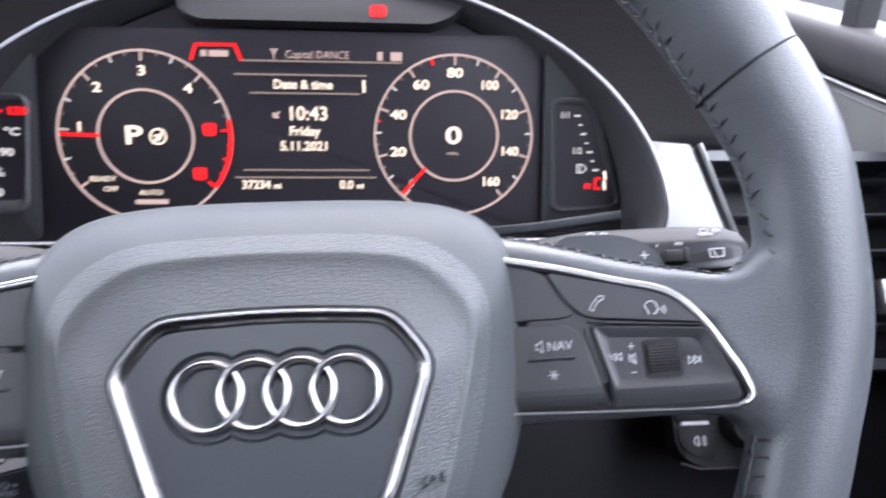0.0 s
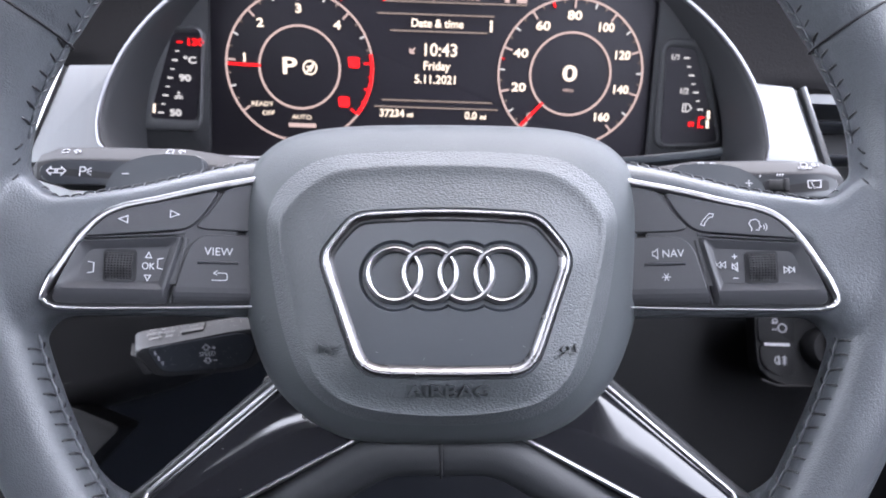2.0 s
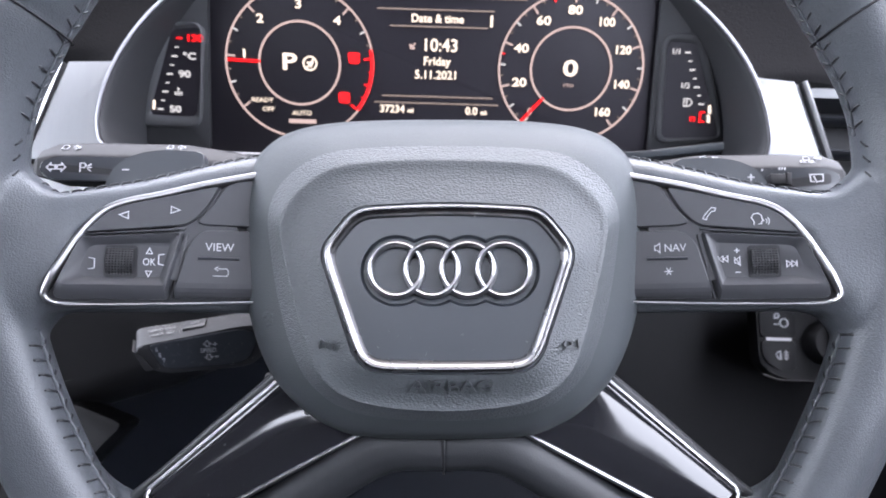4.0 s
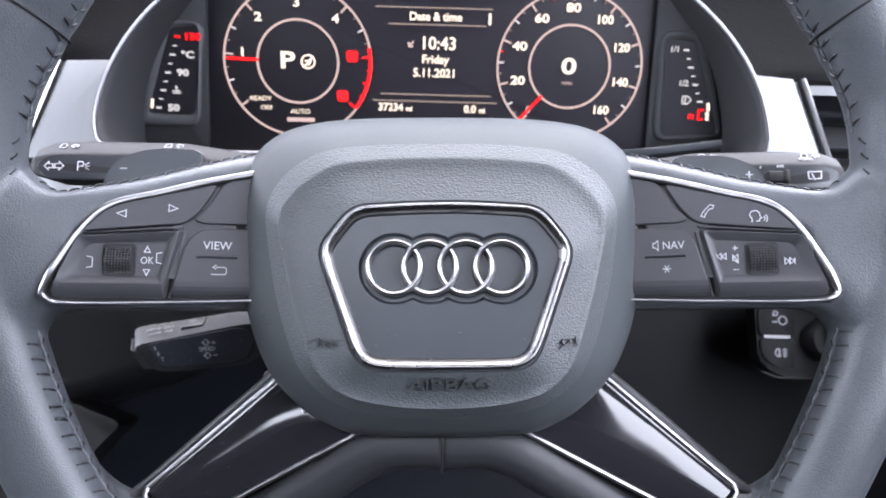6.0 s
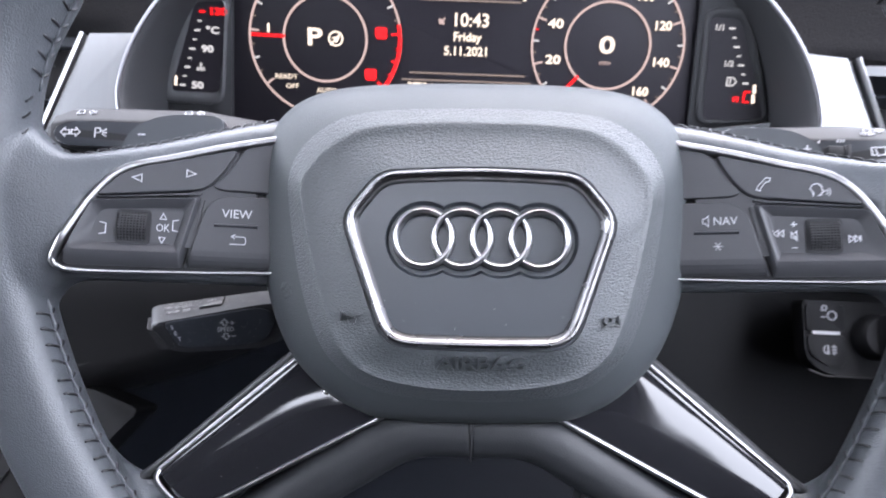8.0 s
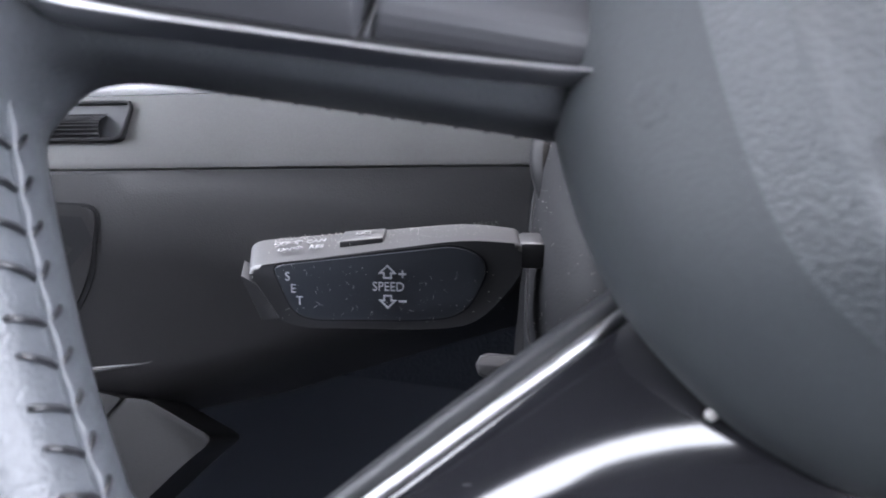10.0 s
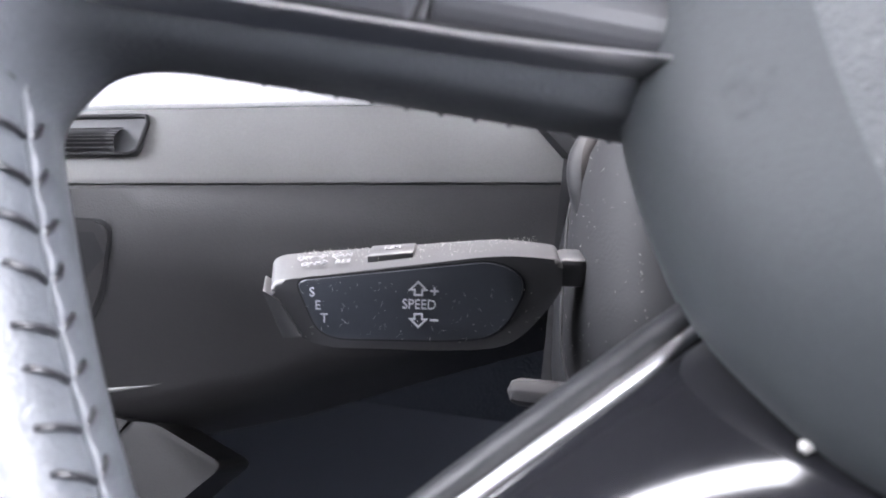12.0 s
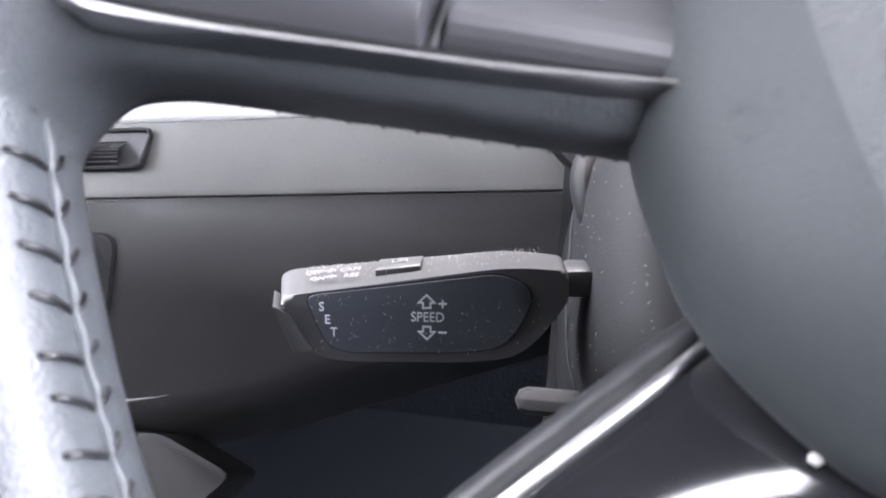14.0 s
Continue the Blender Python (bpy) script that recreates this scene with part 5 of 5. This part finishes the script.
def left_panels():
    bm = bmesh.new()
    xs = np.linspace(-0.60, -0.088, 40)
    rings = [[(x, 0.203 + d - 0.004 * math.cos((x + 0.3) * 3), z + 0.095 * (x + 0.17) + 0.0105) for x in xs] for z, d in ((0.0575, 0.012), (0.0565, 0.003), (0.0545, 0.0), (0.0250, 0.004), (0.0230, 0.0055), (0.0222, 0.012))]
    part("fascia_panel", skin(rings, False, False, bm), FASCIA, dash, "satin grey fascia panel", 40)
    bm = bmesh.new()
    edge = lambda x: float(np.interp(x, [-0.60, -0.3093, -0.2673, -0.2062, -0.1875, -0.088], [-0.080, -0.0655, -0.0567, -0.0387, -0.0313, 0.006]))
    rings = [[(x, 0.216, 0.0212 + 0.095 * (x + 0.17) + 0.0105) for x in xs], [(x, knee_y(x, 0.02) + 0.001, 0.0209 + 0.095 * (x + 0.17) + 0.0105) for x in xs]]
    for k in range(9):
        rings.append([(x, knee_y(x, z), z) for x in xs for z in [(0.0295 + 0.095 * (x + 0.17)) * (1 - k / 8) + edge(x) * k / 8]])
    for dy, dz in ((0.0020, -0.0024), (0.0060, -0.0060), (0.0140, -0.0110), (0.0300, -0.0170), (0.0600, -0.0230)):
        rings.append([(x, knee_y(x, edge(x)) + dy, edge(x) + dz) for x in xs])
    part("knee_panel", skin(rings, False, False, bm), HARD, dash, "dark grained knee panel", 40)
    # pale tapering bar stands in for light caught on the panel's lower edge
    glint_line = [(x, knee_y(x, edge(x)) + 0.0006, edge(x) - 0.0004) for x in np.linspace(-0.318, -0.262, 10)]
    part("knee_glint", sweep(glint_line, oval(0.0013, 0.0016, 8), scale=lambda t: 1.0 if t < 0.5 else max(0.15, 2 - 2 * t)), FASCIA, dash, "thin pale strip for light caught on the knee panel's edge", 40)
    # black blocks put in for the shade of the gap beside the column
    part("gap_shade", prism([(-0.1050, 0.0660), (-0.0840, 0.0660), (-0.0840, 0.0470), (-0.0865, 0.0480)], 0.1935, 0.205), BLACK, dash)
    part("gap_shade", box(-0.0885, -0.0800, 0.200, 0.245, -0.08, 0.075), BLACK, dash)


left_panels()
latch = thing("drawer_latch", "grey recessed latch with a ribbed thumb grip", "latch", DASH @ Matrix.Translation((-0.0015, 0, 0.0052)))
recess = rounded([(-0.345, 0.0400), (-0.2618, 0.0478), (-0.2638, 0.0303), (-0.345, 0.0230)], 0.0035)
part("recess_rim", sweep([(x, 0.1985, z) for x, z in resample(recess, 60)], oval(0.0010, 0.0013, 8), True), STALK, latch, "dark rim of the recess")
# floor lies flush; its darker grey carries the shade of the recess
part("recess_floor", prism(recess, 0.1992, 0.204), FRAME, latch, "floor of the recess, its grey darkened for shade")
bm = bmesh.new()
rings = []
for j in range(33):
    t = j / 32
    z = 0.0292 + 0.0125 * t
    rib = 0.0006 * math.sin(t * math.pi * 16)
    rings.append([(x, 0.1985 - 0.0045 * math.sin(math.pi * min(1, t * 1.05)) - rib * (1 if x < -0.2755 else 0), z + 0.09 * (x + 0.27)) for x in np.linspace(-0.340, -0.2725, 14)])
part("thumb_grip", skin(rings, False, False, bm), STALK, latch, "ribbed dark grip", 40)
flap = thing("storage_flap", "dark plastic flap with rounded corners in the knee panel", "panel flap", DASH)
shape = rounded([(-0.345, 0.0035), (-0.2725, 0.0062), (-0.2760, -0.0130), (-0.2920, -0.0340), (-0.3100, -0.0475), (-0.345, -0.0500)], [0.002, 0.008, 0.012, 0.012, 0.012, 0.002])
part("flap_gap", prism([(x + 0.0012 if x > -0.34 else x, z + (0.0012 if z > 0 else -0.0012 if x < -0.28 else 0)) for x, z in shape], -0.0006, 0.006, 0, knee_y), BLACK, flap)
part("flap_plate", prism(shape, -0.0018, 0.006, 0.0010, knee_y), HARD, flap, "smooth dark plate", 35)
inner = rounded([(-0.345, -0.0010), (-0.2935, -0.0004), (-0.2975, -0.0320), (-0.345, -0.040)], [0.002, 0.006, 0.006, 0.002])
part("flap_grip", prism(inner, -0.0034, 0.004, 0.0012, knee_y), HARD, flap, "raised inner plate", 35)

console = thing("console_side", "grey plastic console side panel beside the footwell", "console", DASH @ Matrix.Translation((-0.004, 0, -0.0060)))
part("console_panel", prism(rounded([(-0.42, -0.056), (-0.2742, -0.0688), (-0.2848, -0.0855), (-0.326, -0.15), (-0.43, -0.20)], 0.001), 0.263, 0.30, 0.004), CONSOLE, console, "grey plastic", 35)
part("console_edge", prism(rounded([(-0.2738, -0.0688), (-0.2620, -0.0678), (-0.2235, -0.0817), (-0.2370, -0.0960), (-0.290, -0.160), (-0.325, -0.150), (-0.2845, -0.0855)], [0.001, 0.006, 0.006, 0.006, 0.002, 0.002, 0.001]), 0.2645, 0.30, 0.004), CONSOLE, console, "dark edge panel", 35)

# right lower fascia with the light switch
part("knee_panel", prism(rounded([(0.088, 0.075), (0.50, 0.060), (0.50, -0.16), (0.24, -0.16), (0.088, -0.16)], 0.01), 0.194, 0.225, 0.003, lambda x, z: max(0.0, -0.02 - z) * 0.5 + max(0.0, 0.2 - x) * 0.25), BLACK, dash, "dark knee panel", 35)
switch = thing("light_switch", "black light switch panel with two buttons and a knob", "light switch", DASH @ Matrix.Translation((0.0025, -0.004, 0.0026)))
frame_ = rounded([(0.1995, 0.0020), (0.268, 0.0020), (0.268, -0.0425), (0.214, -0.0425), (0.2010, -0.0340)], [0.003, 0.004, 0.004, 0.010, 0.006])
part("switch_frame", prism(frame_, 0.1922, 0.206, 0.001), POD, switch, "black bezel", 35)
part("bright_edge", sweep([(0.2035, 0.1932, -0.0398), (0.213, 0.1928, -0.0432), (0.268, 0.1928, -0.0435)], oval(0.0006, 0.0006, 8)), HARD, switch, "thin grey lower edge")
part("button", prism(rounded([(0.2010, -0.0005), (0.2240, -0.0005), (0.2240, -0.0165), (0.2015, -0.0165)], 0.002), 0.1905, 0.195, 0.0008), POD, switch)
part("button", prism(rounded([(0.2015, -0.0185), (0.2240, -0.0185), (0.2240, -0.0370), (0.2130, -0.0370), (0.2030, -0.0310)], 0.003), 0.1905, 0.195, 0.0008), POD, switch)
part("divider", box(0.2045, 0.2205, 0.1898, 0.193, -0.01840, -0.0166), PRINT, switch, "white line between the buttons")
part("switch_mark", stroke([circle(0.2135, -0.0075, 0.0026, 14), [(0.2070, -0.0045), (0.2100, -0.0045)], [(0.2070, -0.0085), (0.2100, -0.0085)], circle(0.2090, -0.0030, 0.0014, 10)], 0.0008, Matrix.Translation((0.0028, 0.1902, 0.0004))), DIMPRINT, switch, "grey fog lamp mark", 0)
part("switch_mark", stroke([circle(0.2105, -0.0275, 0.0025, 14, 90, 270) + [(0.2105, -0.0300), (0.2105, -0.0250)], [(0.2125, -0.0258), (0.2155, -0.0258)], [(0.2125, -0.0275), (0.2155, -0.0275)], [(0.2125, -0.0292), (0.2155, -0.0292)], [(0.2140, -0.0245), (0.2140, -0.0305)]], 0.0007, Matrix.Translation((0.0030, 0.1902, 0))), DIMPRINT, switch, "grey rear fog lamp mark", 0)
part("knob", sweep([(0.2420, 0.196, -0.0190), (0.2420, 0.188, -0.0190), (0.2420, 0.182, -0.0190), (0.2420, 0.180, -0.0190)], oval(0.0140, 0.0140, 32), up=(0, 0, 1), scale=lambda t: (1.0, 0.96, 0.9, 0.8)[min(3, int(t * 3 + 0.5))]), POD, switch, "round black knob", 40)
part("knob_grip", box(0.2385, 0.2455, 0.172, 0.184, -0.0320, -0.0060, 0.002), POD, switch, "raised grip bar")

# ---- cabin round the driver, in level metres ----
I = Matrix.Identity(4)
floor_ = thing("floor", "dark carpeted car floor", "floor", I, "", "structure")
part("carpet", box(-1.25, 0.50, -1.45, 1.0, -0.04, 0.0), CARPET, floor_)
part("bulkhead", box(-1.25, 0.50, 0.98, 1.02, 0.0, 0.95), CARPET, floor_)
top = thing("dash_top", "black dashboard top below the windscreen", "dashboard", I, "", "structure")
part("top_pad", box(-1.10, 0.235, 0.305, 1.0, 0.775, 0.805, 0.01), SOFT, top)
part("dash_body", box(-1.10, -0.55, 0.24, 0.30, 0.45, 0.79, 0.01), SOFT, top)
part("dash_core", box(-1.10, 0.235, 0.345, 0.385, 0.40, 0.78), CARPET, top)
roof = thing("ceiling", "dark grey cloth headliner", "ceiling", I, "", "structure")
# unseen roof pieces; the opening between them is made up to admit light
part("headliner", box(-1.20, 0.48, -1.40, -1.05, 1.32, 1.36), LINER, roof)
part("headliner", box(-1.20, 0.15, -1.05, -0.72, 1.32, 1.36), LINER, roof)
part("headliner", box(-1.20, -0.28, -0.72, -0.60, 1.32, 1.36), LINER, roof)
part("headliner", box(-1.20, 0.48, -0.45, 0.17, 1.32, 1.36), LINER, roof)
part("headliner", box(-1.20, -0.52, -0.60, -0.45, 1.32, 1.36), LINER, roof)
part("headliner", box(0.15, 0.48, -1.05, -0.45, 1.32, 1.36), LINER, roof)
for name, x0, x1 in (("door_right", 0.40, 0.46), ("door_left", -1.16, -1.10)):
    d = thing(name, "dark grey car door with a window above", "door", I, "", "structure")
    part("door_panel", box(x0, x1, -0.95, 1.0, 0.0, 0.765), SOFT, d)
    part("rear_door_panel", box(x0, x1, -1.40, -0.80, 0.0, 1.02), SOFT, d)
    part("window_pillar", box(x0, x1, -0.86, -0.78, 0.74, 1.34), SOFT, d)
    part("roof_rail", box(x0, x1, -1.40, 0.10, 1.26, 1.34), LINER, d)
back = thing("wall_rear", "unseen dark cabin rear with seats that block light", "wall", I, "", "structure")
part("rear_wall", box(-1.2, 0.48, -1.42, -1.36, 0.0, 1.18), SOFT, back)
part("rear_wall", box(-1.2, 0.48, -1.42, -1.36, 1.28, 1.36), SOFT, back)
# unseen plain seat shapes, added to hold back light from behind
part("seat_blocker", box(-0.30, 0.30, -0.66, -0.52, 0.0, 1.10, 0.03), SOFT, back)
part("seat_blocker", box(-1.08, -0.42, -0.66, -0.52, 0.0, 1.10, 0.03), SOFT, back)
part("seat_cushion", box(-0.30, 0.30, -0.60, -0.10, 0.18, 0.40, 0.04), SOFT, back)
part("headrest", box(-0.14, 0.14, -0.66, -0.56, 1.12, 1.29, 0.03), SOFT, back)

# the door's padded top with its bright strip, seen past the rim
sill = thing("door_sill", "dark padded door top with a thin bright strip below the window", "door trim", DASH)
line = [(0.385, 0.40, 0.391), (0.385, 0.262, 0.278), (0.385, 0.174, 0.2046), (0.385, 0.06, 0.113), (0.385, -0.10, -0.015)]
part("padded_top", sweep(spline(line, 5), rounded([(-0.019, -0.03), (-0.019, 0.030), (0.016, 0.030), (0.019, -0.03)], 0.013, 5), up=(-1, 0, 0)), HARD, sill, "black padded roll", 40)
part("bright_strip", sweep(spline([(x - 0.026, y, z - 0.0235) for x, y, z in line], 5), oval(0.0018, 0.0020, 10), up=(-1, 0, 0)), CHROME, sill, "thin bright strip")
part("lower_strip", sweep(spline([(x - 0.024, y, z - 0.0315) for x, y, z in line], 5), oval(0.0016, 0.0020, 10), up=(-1, 0, 0)), FASCIA, sill, "grey ledge below the strip")
part("sill_panel", sweep(spline([(x - 0.018, y, z - 0.066) for x, y, z in line], 5), rounded([(-0.032, -0.006), (-0.032, 0.008), (0.028, 0.003), (0.028, -0.006)], 0.003, 3), up=(-1, 0, 0)), FASCIA, sill, "grey door panel", 40)
post = [(0.372, 0.200 + k * -0.574, 0.250 + k * 0.819) for k in (-0.03, 0.25, 0.50)]
part("window_post", sweep(post, rounded([(-0.009, -0.009), (-0.009, 0.009), (0.009, 0.009), (0.009, -0.009)], 0.003, 3), up=(-1, 0, 0)), BLACK, sill, "black post of the side window", 40)
outside = thing("backdrop", "plain dark grey wall and tarmac outside the car, with an unseen light-blocking front wall", "wall", I, "", "structure")
part("outside_wall", box(1.9, 2.0, -3.0, 16.0, -0.30, 1.32), RENDERED, outside)
# unseen wall ahead, added to cut the light through the windscreen
part("front_blocker", box(-8.0, 1.9, 4.0, 4.2, -0.30, 4.2), RENDERED, outside)
part("outside_ground", box(-30, 30, -30, 30, -0.35, -0.30), TARMAC, outside)


# ---- dust ----
def dust(name, label, m, count, place, seed, small=0.00009, large=0.00026):
    """Specks and short fibres strewn over a surface; place(u, v) gives a point."""
    rnd = random.Random(seed)
    bm = bmesh.new()
    for _ in range(count):
        p = Vector(place(rnd.random(), rnd.random()))
        if rnd.random() < 0.7:
            bmesh.ops.create_icosphere(bm, subdivisions=1, radius=rnd.uniform(small, large) * rnd.choice((0.6, 0.8, 1.0)), matrix=Matrix.Translation(p))
        else:
            a, k = rnd.uniform(0, 6.28), rnd.uniform(0.0002, 0.0006)
            d = Vector((math.cos(a), 0, math.sin(a))) * k
            e = Vector((-d.z, 0, d.x)) * 0.5
            sweep([p - d, p + e * 0.4 - Vector((0, 0.0001, 0)), p + d], oval(0.000025, 0.000025, 4), up=(0.3, -1, 0.2), bm=bm)
    ob = part(name, bm, DUST, None, "", 0)
    ob.matrix_basis = m
    return tagged(ob, label, "dust", "", "stuff")


dust("dust", "pale dust and lint on the cruise lever", LEVER, 130, lambda u, v: (-0.027 + 0.058 * u, -0.0008, -0.009 + 0.0145 * v), 1, 0.00005, 0.00014)
# dust on the top, strewn densely to stand in for its brighter lighting too
dust("dust", "pale dust and lint along the lever's top", LEVER, 420, lambda u, v: (-0.031 + 0.060 * u, 0.0150 - 0.011 * v * v * v, lever_top(-0.031 + 0.060 * u, 0.0150 - 0.011 * v * v * v) - 0.0004), 2, 0.00003, 0.00010)
dust("dust", "pale specks on the badge plate", WHEEL, 12, lambda u, v: (-0.034 + 0.07 * u, 0.0003, -0.028 + 0.012 * v), 3, 0.00005, 0.00011)


def on_shroud(u, v):
    """A point on the left flank of the column shroud."""
    y, z = 0.0885 + 0.045 * v * v, -0.045 + 0.078 * u
    w, h = float(np.interp(y, [0.084, 0.088, 0.100, 0.130, 0.165], [0.058, 0.070, 0.081, 0.085, 0.086])), float(np.interp(y, [0.084, 0.088, 0.100, 0.130, 0.165], [0.040, 0.045, 0.0495, 0.053, 0.060]))
    return (-w * max(0.0, 1 - abs((z + 0.0072) / h) ** 3.6) ** (1 / 3.6) - 0.0001, y, z)


def on_inlay(u, v):
    """A point just over the inlay of the left lower spoke."""
    p, q = Vector((-0.060 - 0.055 * u, 0.0475 - 0.008 * u, -0.0300 - 0.048 * u)), Vector((-0.030 - 0.066 * u, 0.0372, -0.0590 - 0.034 * u))
    return p.lerp(q, 0.15 + 0.7 * v) + Vector((0, -0.0036 + 0.0010 * v, 0))


dust("dust", "pale specks on the column shroud", WHEEL, 170, on_shroud, 5, 0.00006, 0.00016)
dust("dust", "fine specks on the gloss black spoke", WHEEL, 40, on_inlay, 7, 0.00005, 0.00012)
dust("crumb", "small pale crumb lying beside the hub", WHEEL, 1, lambda u, v: (-0.0570, 0.0362, -0.0520), 8, 0.0016, 0.0018)
